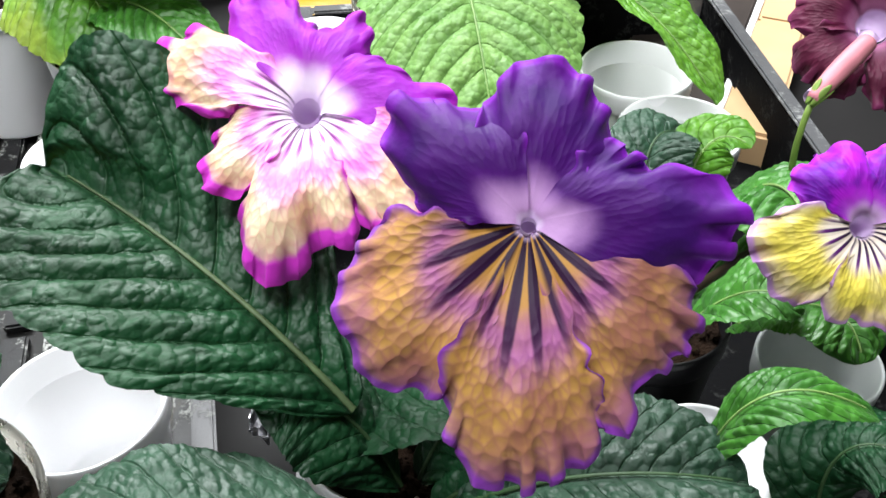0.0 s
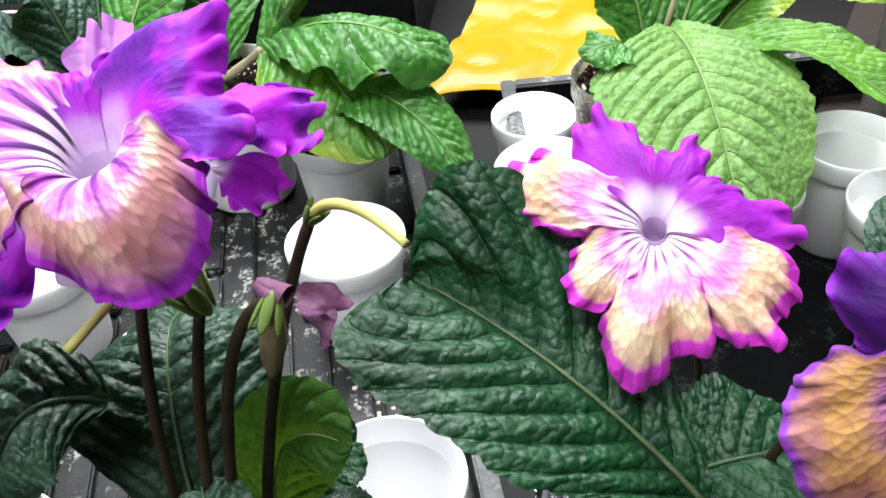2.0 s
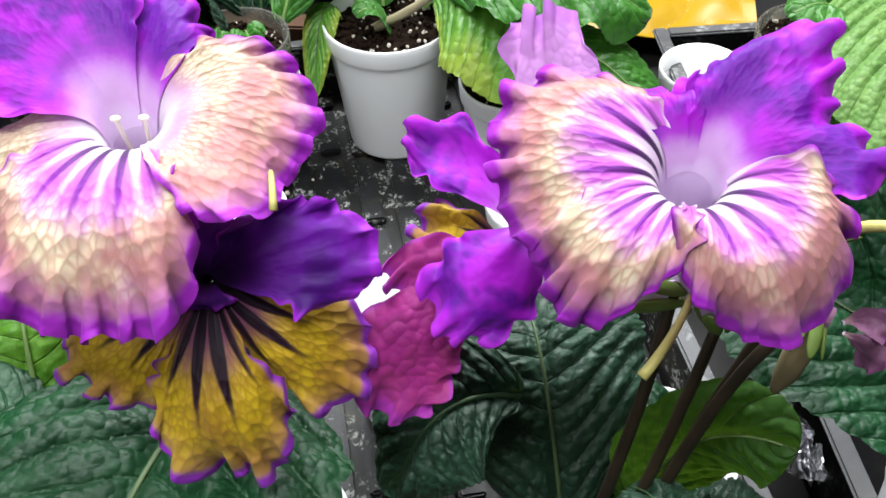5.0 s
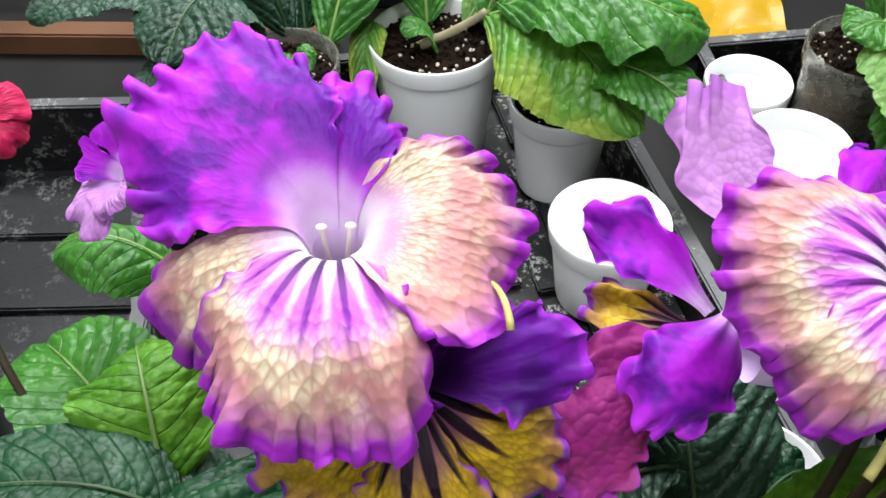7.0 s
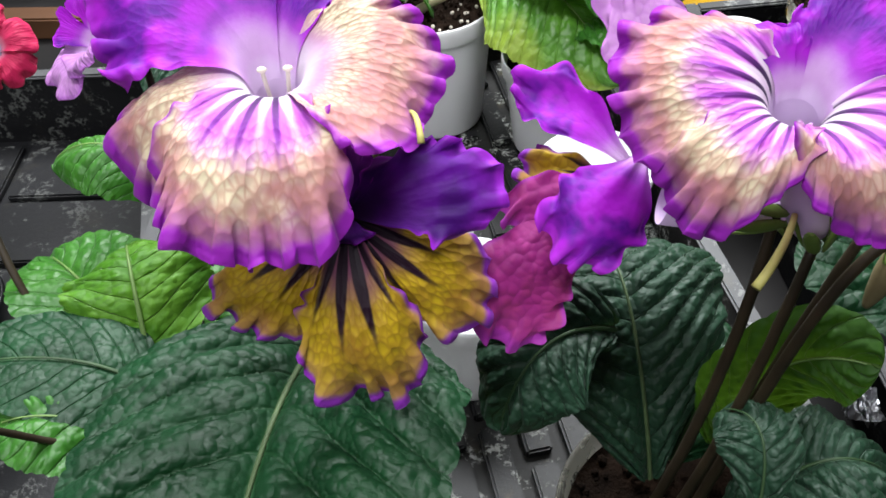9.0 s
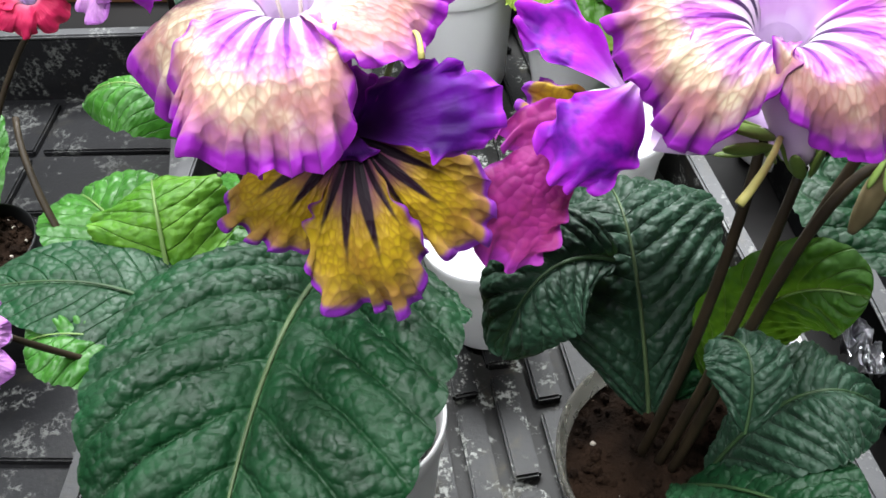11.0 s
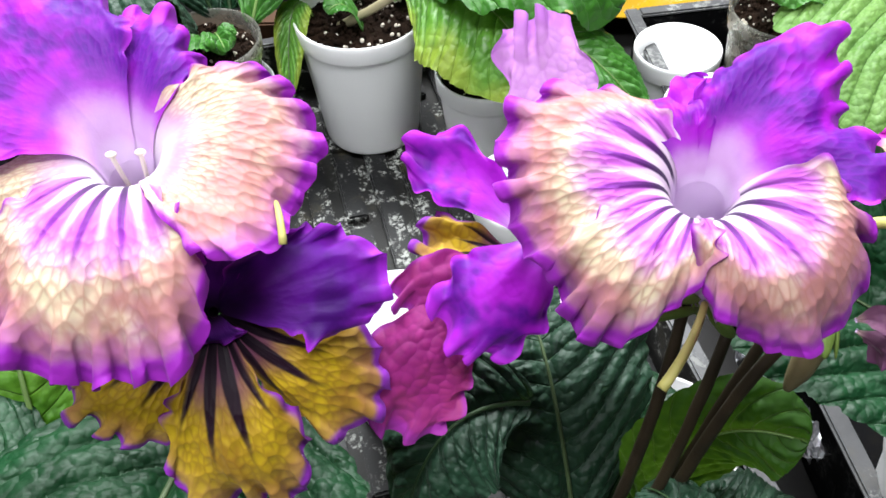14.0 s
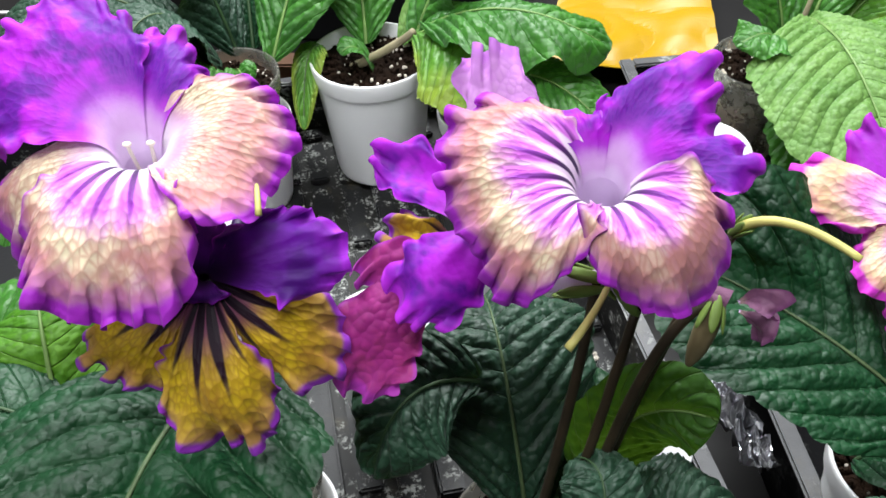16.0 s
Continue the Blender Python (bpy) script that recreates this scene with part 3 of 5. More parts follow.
# ---------------------------------------------------------------- leaves
def leaf(plant, base, ctrl, tip, half, material, up=(0, 0, 1), fold=0.15, quilt=0.0026, ribs=0, wave=0.05, droop=0.0, seed=1, rib_mat=None, blunt=2.4, skew=0.0, taper=0.0, rise=0.0, nu=44, nv=120, notch=0.10, rib=1.0, sweep=0.24, crease=0.5):
    """A quilted leaf on a bent midrib. fold: how far the halves rise (below 0: sink); droop: how far the edges hang."""
    pts = [rel(plant, base), rel(plant, ctrl), rel(plant, tip)]
    up = Vector(up).normalized()
    if not ribs:
        gap = 0.0170 if half > 0.055 else 0.0170 if half > 0.035 else 0.0130
        ribs = max(4.0, ((pts[1] - pts[0]).length + (pts[2] - pts[1]).length) / gap)

    run = (pts[1] - pts[0]).length + (pts[2] - pts[1]).length

    def phase(w, v):
        return ribs * (v - sweep * abs(w) ** 1.15) + 0.25 * noise.noise(Vector((w * 1.6, v * ribs * 0.45, seed * 4.3 + (7 if w > 0 else 0)))) * min(1, abs(w) * 4)

    def frame_at(s):
        c = bezier(pts, s)
        t = (bezier(pts, min(1, s + 0.02)) - bezier(pts, max(0, s - 0.02))).normalized()
        side = t.cross(up).normalized()
        return c, t, side, side.cross(t).normalized()

    def breadth(s):
        return half * (1 - taper + taper * min(1.0, s / 0.62)) * min(1.0, (s / 0.30 + 0.03)) ** 0.6 * max(0.0, 1 - max(0.0, (s - 0.45) / 0.55) ** blunt) ** 0.55

    def place(u, v):
        w = u * 2 - 1
        a = abs(w)
        c, t, side, nrm = frame_at(v)
        b = breadth(v) * (1 + skew * (1 if w > 0 else -1))
        tooth = 1 + 0.045 * abs(math.sin(v * 40 + seed)) ** 0.6 * a ** 6
        flat = b * w * tooth
        ph = phase(w, v)
        bulge = abs(math.sin(math.pi * ph)) ** crease * (0.25 + 0.75 * math.sin(math.pi * min(1, a * 1.02)) ** 0.7)
        p = Vector((w * b * 70, v * 9, seed))
        near = noise.voronoi(Vector((w * b * 165 + seed, (v - 0.34 * a * half / max(run, 0.01)) * run * 165 + 0.35 * math.sin(w * b * 300), seed * 3.0)))[0]
        cell = min(1.0, (near[1] - near[0]) * 1.9) ** 0.6 - 0.55
        z = 0.85 * min(1.0, a * b / 0.005) * (0.75 * quilt * bulge * (1 + 0.4 * noise.noise(p * 0.6)) + 0.45 * min(quilt, 0.0040) * cell * min(1, a * 6))
        z += fold * b * a ** 1.2 - droop * b * a ** 2.6
        z += wave * half * noise.noise(Vector((w * 0.8, v * 6, seed * 5.1))) * a ** 1.5 * 2
        if rise and w > 0:
            bend = radians(rise) * min(1.0, a * 3) * min(1.0, max(0.0, (v - 0.30) / 0.55)) ** 1.2
            flat, z = flat * math.cos(bend) - z * math.sin(bend), z * math.cos(bend) + flat * math.sin(bend)
        z -= 0.0016 * math.exp(-(a * b / 0.0030) ** 2)
        shift = t * (notch * b * a ** 2)
        return c + side * flat + nrm * z + shift

    ob = part("leaf", sheet(steps(nu), steps(nv), place, lambda u, v: (u, phase(u * 2 - 1, v) / 12 + 1)), material, plant)
    def along(t):
        return max(0.0004, 0.0015 * rib * (1 - 0.80 * t) * min(1.0, half / 0.035))

    bm = bmesh.new()
    rings = []
    for k in range(41):
        s = k / 41 * 0.96
        c, t, side, nrm = frame_at(s)
        r = along(s)
        rings.append([bm.verts.new(c + (side * math.cos(q) * r + nrm * (math.sin(q) * r * 0.7 - 0.0004))) for q in [math.tau * i / 8 for i in range(8)]])
    for r0, r1 in zip(rings, rings[1:]):
        for q in range(8):
            bm.faces.new((r0[q], r0[(q + 1) % 8], r1[(q + 1) % 8], r1[q]))
    part("midrib", bm, rib_mat or (M_MIDRIB_DARK if material in (L_DARK, L_GREY) else M_MIDRIB_PALE), ob)
    return ob


# ---------------------------------------------------------------- flowers
def facing(center, toward, roll=0.0):
    d = Vector(toward) - Vector(center)
    return Matrix.Translation(center) @ d.to_track_quat("Z", "Y").to_matrix().to_4x4() @ pose(0, 0, 0, 0, 0, roll)


def knots(values, t):
    """A smooth run through evenly spaced values; t from 0 to 1."""
    n = len(values) - 1
    x = min(max(t, 0.0), 1.0) * n
    k = min(int(x), n - 1)
    f = x - k
    a, b, c, d = values[max(k - 1, 0)], values[k], values[k + 1], values[min(k + 2, n)]
    return b + 0.5 * f * (c - a + f * (2 * a - 5 * b + 4 * c - d + f * (3 * (b - c) + d - a)))


def ease(x, lo, hi):
    x = min(1.0, max(0.0, (x - lo) / (hi - lo)))
    return x * x * (3 - 2 * x)


def two_maps(bm, lay):
    """Add the second texture map, in metres along and across the lobe, to a sheet."""
    first = bm.loops.layers.uv["UVMap"]
    second = bm.loops.layers.uv.new("Flat")
    for f in bm.faces:
        for loop in f.loops:
            loop[second].uv = lay(*loop[first].uv)
    return bm


ALONG = [k / 28 * 0.80 for k in range(28)] + [0.80 + 0.20 * k / 22 for k in range(23)]


def frill(arc, seed):
    """The ruffle of a margin at a length along it: rise, push out and sway, in metres."""
    slow = noise.noise(Vector((arc * 55, seed * 3.7, 1.1)))
    ph = arc / 0.0100 * math.tau + 4.5 * slow + seed
    amp = min(1.35, max(0.30, 0.85 + 1.3 * noise.noise(Vector((arc * 95, seed * 1.9, 4.2)))))
    rise = 0.0027 * amp * math.sin(ph) + 0.0065 * slow
    push = 0.0015 * amp * math.sin(ph + 0.8) + 0.0044 * slow
    return rise, push, -0.0011 * amp * math.sin(2 * ph)


def crimp(arc, seed):
    """The tight curl of the outermost margin: rise and push, in metres."""
    ph = arc / 0.0078 * math.tau + 3.6 * noise.noise(Vector((arc * 80, seed * 2.1, 3.0))) + seed * 2
    amp = max(0.2, 0.9 + 1.3 * noise.noise(Vector((arc * 70, seed * 4.7, 6.0))))
    return 0.0010 * amp * math.sin(ph), 0.0003 * amp * math.cos(ph)


def petal(flower, order, unit, throat, stretch, bowl, a0, a1, reach, lift, curl, over, material, dome=0.10, seed=1.0, lean=0.0, frilly=1.0):
    """One lobe. a0, a1: where it begins and ends round the throat, in degrees; reach: how far its margin lies from the middle, step by step;
    lift: how far the margin stands forward (below 0: back) at one side, the middle and the other side, as a share of reach;
    curl: how far the margin rolls back; over: how far its sides lie over (below 0: under) the next lobes."""
    R0 = throat * unit
    L = max(reach) * unit
    mid = radians((a0 + a1) / 2)

    def spread(u, v):
        w = u * 2 - 1
        grow = 1 + 0.10 * (1 - v)
        th = mid + radians(a1 - a0) / 2 * w * grow
        edge = knots(reach, u) * unit * (1 - 0.10 * abs(w) ** 9)
        return w, th, R0 + (edge - R0) * v, edge

    def place(u, v):
        w, th, r, edge = spread(u, v)
        a = abs(w)
        rise, push, sway = frill(u * radians(a1 - a0) * L * 0.9, seed)
        g = ease(v, 0.70, 1.0) ** 1.4 * frilly * min(1.0, L / 0.045)
        side = ease(a, 0.80, 1.0) * ease(v, 0.25, 0.8) * (1 - ease(v, 0.85, 1.0)) * frilly
        r_rise, r_push, _ = frill(r + seed, seed + 5 * (w > 0))
        z = -bowl * R0 * math.exp(-(r - R0) / (0.36 * R0))
        y_pit = lean * z
        z += L * (knots(lift, u) * v ** 1.6 + dome * math.sin(math.pi * min(1, v * 1.05)) * (1 - 0.4 * a))
        z -= curl * L * max(0.0, v - 0.55) ** 2 * 5
        z += L * 0.10 * v ** 2 * noise.noise(Vector((w * 1.6, v * 1.3, seed * 2.3)))
        z += L * 0.03 * ease(v, 0.3, 0.8) * noise.noise(Vector((w * 4.2, v * 3.0, seed * 7.3)))
        z += over * L * 0.08 * a ** 3 * ease(v, 0.15, 0.75)
        hem, out = crimp(u * radians(a1 - a0) * L * 0.9, seed)
        tip = ease(v, 0.84, 1.0) * frilly * min(1.0, L / 0.04)
        z += g * rise + side * 0.6 * r_rise + tip * hem
        r += g * push + tip * out
        th += (g * sway + side * r_push * (1 if w > 0 else -1)) / max(r, 0.004)
        roll = max(0.0, v - 0.93) / 0.07
        turn = 0.5 + 1.6 * noise.noise(Vector((w * 5, seed * 5.3, 7)))
        z -= turn * roll * roll * 0.030 * L
        r -= roll * roll * 0.012 * L
        z -= order * 0.0007
        return Vector((r * math.cos(th), r * math.sin(th) * stretch + y_pit, z))

    def flat(u, v):
        w, th, r, edge = spread(u, v)
        return (th * 0.055 + seed, r)

    wide = max(30, int((a1 - a0) * 1.3))
    return part("petal", two_maps(sheet(steps(min(wide, 120)), ALONG, place), flat), material, flower)


def lobe(angle, half, reach, lift, curl, over, material):
    """A plain round lobe by its direction and half spread."""
    return (angle - half, angle + half, (reach * 0.72, reach * 0.95, reach, reach * 0.94, reach, reach * 0.93, reach * 0.70), (lift, lift, lift), curl, over, material)


def free_petal(flower, pts, half, material, up=(0, 0, 1), seed=1.0, cup=0.2, frilly=1.0, flare=0.7, twist=0.0):
    """A lobe on a bent midline, seen from any side: half: its half breadth; cup: how far its sides rise; flare: where it is broadest."""
    up = Vector(up).normalized()
    inv = flower.matrix_basis.inverted()
    base = flower.parent
    pts = [inv @ rel(base, p) for p in pts]
    up = (inv.to_3x3() @ up).normalized()

    def place(u, v):
        w = u * 2 - 1
        a = abs(w)
        c = bezier(pts, v)
        t = (bezier(pts, min(1, v + 0.02)) - bezier(pts, max(0, v - 0.02))).normalized()
        n2 = (Matrix.Rotation(twist * v, 3, t) @ up)
        side = t.cross(n2).normalized()
        nrm = side.cross(t).normalized()
        b = half * (0.16 + 0.84 * ease(v, 0.0, flare)) * (1 - 0.16 * ease(v, 0.85, 1.0))
        rise, push, sway = frill(u * half * 2, seed)
        r2, p2, s2 = frill(v * 2 * half + 1.0, seed + 4 * (w > 0))
        g = ease(v, 0.72, 1.0) * frilly
        q = ease(a, 0.70, 1.0) * ease(v, 0.25, 0.6) * frilly
        flat_x = b * w * (1 + 0.10 * noise.noise(Vector((v * 4, seed, (w > 0) * 5)))) + q * p2 * (1 if w > 0 else -1)
        out = -0.30 * half * a ** 3 * v
        z = cup * b * a ** 2 + g * rise + q * 0.8 * r2 + half * 0.16 * noise.noise(Vector((w * 1.5, v * 2.2, seed * 3)))
        hem, more = crimp(u * half * 2.4, seed)
        lip, wide = crimp(v * half * 3 + 2.0, seed + 3 * (w > 0))
        tip = ease(v, 0.84, 1.0) * frilly * 0.8
        rim = ease(a, 0.84, 1.0) * ease(v, 0.3, 0.6) * (1 - ease(v, 0.85, 1.0)) * frilly * 0.8
        z += tip * hem + rim * lip
        return c + side * (flat_x + g * sway + rim * wide * (1 if w > 0 else -1)) + t * (out + g * push + tip * more) + nrm * z

    run = sum((Vector(b) - Vector(a)).length for a, b in zip(pts, pts[1:]))
    return part("petal", two_maps(sheet(steps(48), ALONG, place), lambda u, v: (u * half * 2 + seed, v * run)), material, flower)


def flower(plant, center, normal, unit, throat, lobes, tube_to, seed, bowl=1.2, stretch=1.0, roll=0.0, deep=True, stamens=True, name="flower", tube_mat=None, fat=0.0, lean=0.0, frilly=1.0):
    """A trumpet flower: tube, lobes, stamens. tube_to: the world point where the tube meets its stalk."""
    m = Matrix.Translation(-plant.location) @ facing(center, Vector(center) + Vector(normal), roll)
    back = m.inverted() @ rel(plant, tube_to)
    r0 = throat * unit
    z0 = -bowl * r0
    pts = [Vector((0, lean * z0, z0)), Vector((0, lean * (z0 - 0.014), z0 - 0.014)), back * 0.6 + Vector((0, 0, -0.010)), back]
    bm = bmesh.new()
    rings = []
    for k in range(25):
        t = k / 24
        c = bezier(pts, t)
        r = r0 * 1.01 * (1 - t) ** (0.9 if deep else 2.4) + 0.0030 * t
        if fat:
            r = (r0 * 1.01 + (fat - r0) * t ** 0.8) * math.sqrt(max(0.04, 1 - (max(0.0, t - 0.82) / 0.18) ** 2))
        d = (bezier(pts, min(1, t + 0.02)) - bezier(pts, max(0, t - 0.02))).normalized()
        d = Vector((0, 0, -1)).lerp(d, min(1.0, t * 4)).normalized()
        a = (Vector((1, 0, 0)) - d * d.x).normalized()
        b = d.cross(a)
        flat = 1 + (stretch - 1) * (1 - t) ** 3
        rings.append([bm.verts.new(c + (a * math.cos(q) + b * math.sin(q) * flat) * r) for q in [math.tau * i / 28 for i in range(28)]])
    for p, q in zip(rings, rings[1:]):
        for i in range(28):
            bm.faces.new((p[i], p[(i + 1) % 28], q[(i + 1) % 28], q[i]))
    ob = part(name, bm, tube_mat or M_TUBE, plant)
    ob.matrix_local = m
    for k, piece in enumerate(lobes):
        petal(ob, k, unit, throat, stretch, bowl, *piece, seed=seed + k * 1.37, lean=lean, frilly=frilly)
    if stamens:
        for dx in (-0.0030, 0.0030):
            tip = Vector((dx * 1.3 + 0.001, lean * z0 + r0 * 0.35, z0 + 0.010))
            part("stamen", pipe([(dx * 0.6, lean * z0, z0 - 0.014), (dx, lean * z0 + r0 * 0.2, z0 - 0.004), tip], lambda t: 0.0007, 8, 8), M_STAMEN, ob)
            bm = bmesh.new()
            bmesh.ops.create_icosphere(bm, subdivisions=2, radius=1, matrix=Matrix.Translation(tip) @ Matrix.Diagonal((0.0016, 0.0010, 0.0010, 1)))
            part("anther", bm, M_STAMEN, ob)
    return ob


def stalk(plant, pts, r=0.0024, material=None, taper=0.25, name="stem"):
    return part(name, pipe([rel(plant, p) for p in pts], lambda t: r * (1 - taper * t), 24, 10, 0.15), material or M_STEM, plant)


def calyx(plant, at, toward, size=0.006, material=None):
    """Five narrow green sepals round the end of a stalk."""
    m = facing(rel(plant, at), rel(plant, toward))
    bm = bmesh.new()
    for k in range(5):
        a = math.tau * k / 5
        mm = m @ Matrix.Rotation(a, 4, "Z") @ Matrix.Translation((size * 0.42, 0, size * 0.5)) @ Matrix.Rotation(0.22, 4, "Y") @ Matrix.Diagonal((size * 0.10, size * 0.24, size * 0.85, 1))
        bmesh.ops.create_icosphere(bm, subdivisions=2, radius=1, matrix=mm)
    return part("calyx", bm, material or M_STEM_GREEN, plant, "small green sepals")


def root_ball(plant, at, r0, r1, z0, z1):
    ob = part("root_ball", lathe([(0, z0), (r0, z0), (r1, z1), (0, z1)]), M_ROOTS, plant, "brown soil seen through the clear pot")
    ob.location = rel(plant, at)
    return ob


def clear_potted(plant, at, rim, height, soil_z, seed, label="clear plastic pot full of dark soil"):
    planted_pot(plant, at, rim, height, soil_z, M_CLEAR, seed, label, 0.5 if seed in (17, 20) else 0.08)
    root_ball(plant, at, rim * 0.76 - 0.0045, rim * (0.76 + 0.24 * soil_z / height) - 0.0062, 0.008, soil_z - 0.006)


def bud(plant, at, toward, length=0.022, r=0.0045, material=None):
    a, b = Vector(at), Vector(toward)
    d = (b - a).normalized() * length
    return part("bud", pipe([rel(plant, a), rel(plant, a + d * 0.5), rel(plant, a + d)], lambda t: r * (0.35 + 0.9 * math.sin(math.pi * min(1, 0.12 + t * 0.86))), 16, 12, 0.2), material or M_BUD, plant, "closed pinkish flower bud")


# ================================================================ empty white pots
for at, rim, hgt in (((-0.178, 0.283, 0.004), 0.041, 0.074), ((-0.317, 0.357, 0.004), 0.040, 0.080), ((-0.236, 0.474, 0.004), 0.041, 0.074), ((-0.443, 0.441, 0.004), 0.040, 0.080),
                     ((-0.114, 0.635, -0.003), 0.034, 0.076), ((-0.100, 0.545, -0.003), 0.040, 0.088), ((0.112, 0.578, -0.003), 0.039, 0.088), ((0.131, 0.506, -0.003), 0.039, 0.088),
                     ((0.040, 0.545, -0.003), 0.036, 0.072), ((0.107, 0.262, -0.003), 0.032, 0.080)):
    white_pot(at, rim, hgt)
clear_cup = tagged(part("clear_cup", lathe(pot_profile(0.030, 0.085)), M_FROSTED), "empty cloudy clear plastic cup", "cup")
clear_cup.location = (0.170, 0.318, -0.003)

# ================================================================ plant with the two largest flowers side by side
p1 = base_of("potted_streptocarpus", (-0.372, 0.222, 0.004), "streptocarpus with purple and cream ruffled flowers, pot inside a white pot", "plant", "flowering plants")
clear_potted(p1, (-0.372, 0.222, 0.030), 0.040, 0.105, 0.092, 11)
outer = part("cover_pot", lathe(pot_profile(0.044, 0.078)), M_WHITE, p1, "white plastic cover pot")
leaf(p1, (-0.364, 0.232, 0.195), (-0.372, 0.150, 0.275), (-0.382, 0.055, 0.205), 0.062, L_DARK, fold=0.12, quilt=0.0115, ribs=9.5, sweep=0.20, crease=0.42, nu=70, nv=240, droop=0.15, seed=2, rib_mat=M_MIDRIB)
leaf(p1, (-0.440, 0.205, 0.175), (-0.465, 0.215, 0.205), (-0.530, 0.205, 0.195), 0.028, L_DARK, fold=-0.1, quilt=0.001, seed=3)
leaf(p1, (-0.452, 0.222, 0.165), (-0.455, 0.246, 0.225), (-0.470, 0.274, 0.200), 0.032, L_LIME, fold=-0.4, quilt=0.0016, seed=4, wave=0.2)
leaf(p1, (-0.446, 0.300, 0.205), (-0.475, 0.305, 0.255), (-0.510, 0.305, 0.222), 0.019, L_MID, fold=-0.3, quilt=0.0020, droop=0.5, seed=5, wave=0.1)
leaf(p1, (-0.455, 0.230, 0.150), (-0.490, 0.265, 0.190), (-0.530, 0.300, 0.165), 0.034, L_MID, fold=0.1, seed=6, quilt=0.003)
leaf(p1, (-0.440, 0.190, 0.160), (-0.470, 0.185, 0.205), (-0.500, 0.180, 0.190), 0.024, L_MID, fold=-0.2, seed=7, quilt=0.003)
leaf(p1, (-0.420, 0.215, 0.150), (-0.440, 0.225, 0.185), (-0.465, 0.210, 0.165), 0.026, L_GREY, fold=-0.2, seed=8, quilt=0.003)
leaf(p1, (-0.395, 0.250, 0.140), (-0.420, 0.290, 0.190), (-0.455, 0.335, 0.150), 0.030, L_MID, fold=-0.1, seed=9, quilt=0.003)
stalk(p1, [(-0.455, 0.215, 0.06), (-0.500, 0.235, 0.13), (-0.530, 0.26, 0.20), (-0.545, 0.30, 0.215)], 0.0022)
flower(p1, (-0.3640, 0.2120, 0.3405), (0.03, -0.30, 0.95), 0.000164, 40, (
    (86, 187, (250, 320, 372, 385, 400, 330, 310), (0.22, 0.28, 0.10), 0.10, -0.3, P_UP_BRIGHT),
    (38, 106, (195, 222, 220, 262, 282, 270, 235), (0.15, 0.18, 0.15), 0.15, 0.4, P_UP_BRIGHT),
    (180, 226, (315, 330, 345, 335, 305), (-0.12, -0.10, -0.05), 0.30, -0.3, P_SIDE_CREAM),
    (-62, 44, (295, 345, 325, 318, 322, 258, 225), (0.34, 0.14, 0.16), 0.12, 0.3, P_SIDE_CREAM, 0.14),
    (216, 302, (300, 342, 385, 395, 390, 400, 300), (0.02, 0.02, 0.14), 0.15, 0.6, P_LOW_CREAM, 0.18)), (-0.366, 0.216, 0.270), 1.0, bowl=1.5, lean=0.5, fat=0.0055)
flower(p1, (-0.3430, 0.1845, 0.3030), (-0.02, -0.78, 0.62), 0.000167, 9, (
    (200, 336, (62, 56, 52, 56, 70), (0.30, 0.34, 0.30), 0.2, -0.3, P_UP_DUSK),
    (56, 196, (125, 128, 135, 145, 170, 190, 200), (0.25, 0.20, 0.0), 0.1, -0.3, P_UP_DUSK),
    (-8, 60, (255, 285, 302, 288, 245, 175, 130), (0.05, 0.10, 0.20), 0.1, 0.9, P_UP_DUSK),
    (190, 258, (220, 285, 335, 315, 285, 275, 245), (0.05, 0.08, 0.02), 0.1, -0.3, P_LOW_GOLD),
    (-60, 2, (262, 310, 338, 315, 275, 240, 185), (-0.10, -0.25, -0.10), 0.1, -0.6, P_LOW_GOLD),
    (248, 309, (242, 322, 374, 370, 376, 315, 245), (0.04, 0.04, 0.04), 0.1, 0.7, P_LOW_GOLD, 0.16)), (-0.345, 0.235, 0.285), 21.0, deep=False, bowl=0.6, stamens=False, tube_mat=M_TUBE_DARK, frilly=1.0)
stalk(p1, [(-0.370, 0.222, 0.120), (-0.372, 0.225, 0.18), (-0.372, 0.225, 0.23), (-0.366, 0.216, 0.270)])
stalk(p1, [(-0.364, 0.222, 0.120), (-0.352, 0.225, 0.18), (-0.350, 0.245, 0.24), (-0.345, 0.235, 0.285)])
stalk(p1, [(-0.378, 0.222, 0.120), (-0.40, 0.235, 0.20), (-0.425, 0.25, 0.27), (-0.420, 0.248, 0.322)], 0.0018)
flower(p1, (-0.4303, 0.2348, 0.3355), (-0.55, -0.45, 0.70), 0.000150, 22, (
    lobe(100, 50, 95, 0.5, 0.1, -0.3, P_UP_BRIGHT), lobe(200, 45, 85, 0.6, 0.1, -0.3, P_UP_BRIGHT), lobe(-30, 45, 110, 0.6, 0.3, -0.3, P_PALE), lobe(-90, 40, 150, 0.3, 0.2, -0.3, P_PALE)),
    (-0.420, 0.248, 0.322), 61.0, deep=False, stamens=False)
flower(p1, (-0.482, 0.131, 0.250), (0.25, -0.55, 0.75), 0.000158, 26, (
    lobe(90, 40, 130, 0.1, 0.1, -0.3, P_PALE), lobe(18, 40, 140, 0.1, 0.1, 0.4, P_PALE), lobe(162, 40, 130, 0.1, 0.1, -0.3, P_PALE), lobe(234, 40, 140, 0.1, 0.1, 0.4, P_PALE), lobe(-54, 40, 145, 0.1, 0.1, -0.3, P_PALE)),
    (-0.486, 0.160, 0.220), 63.0, stamens=False)
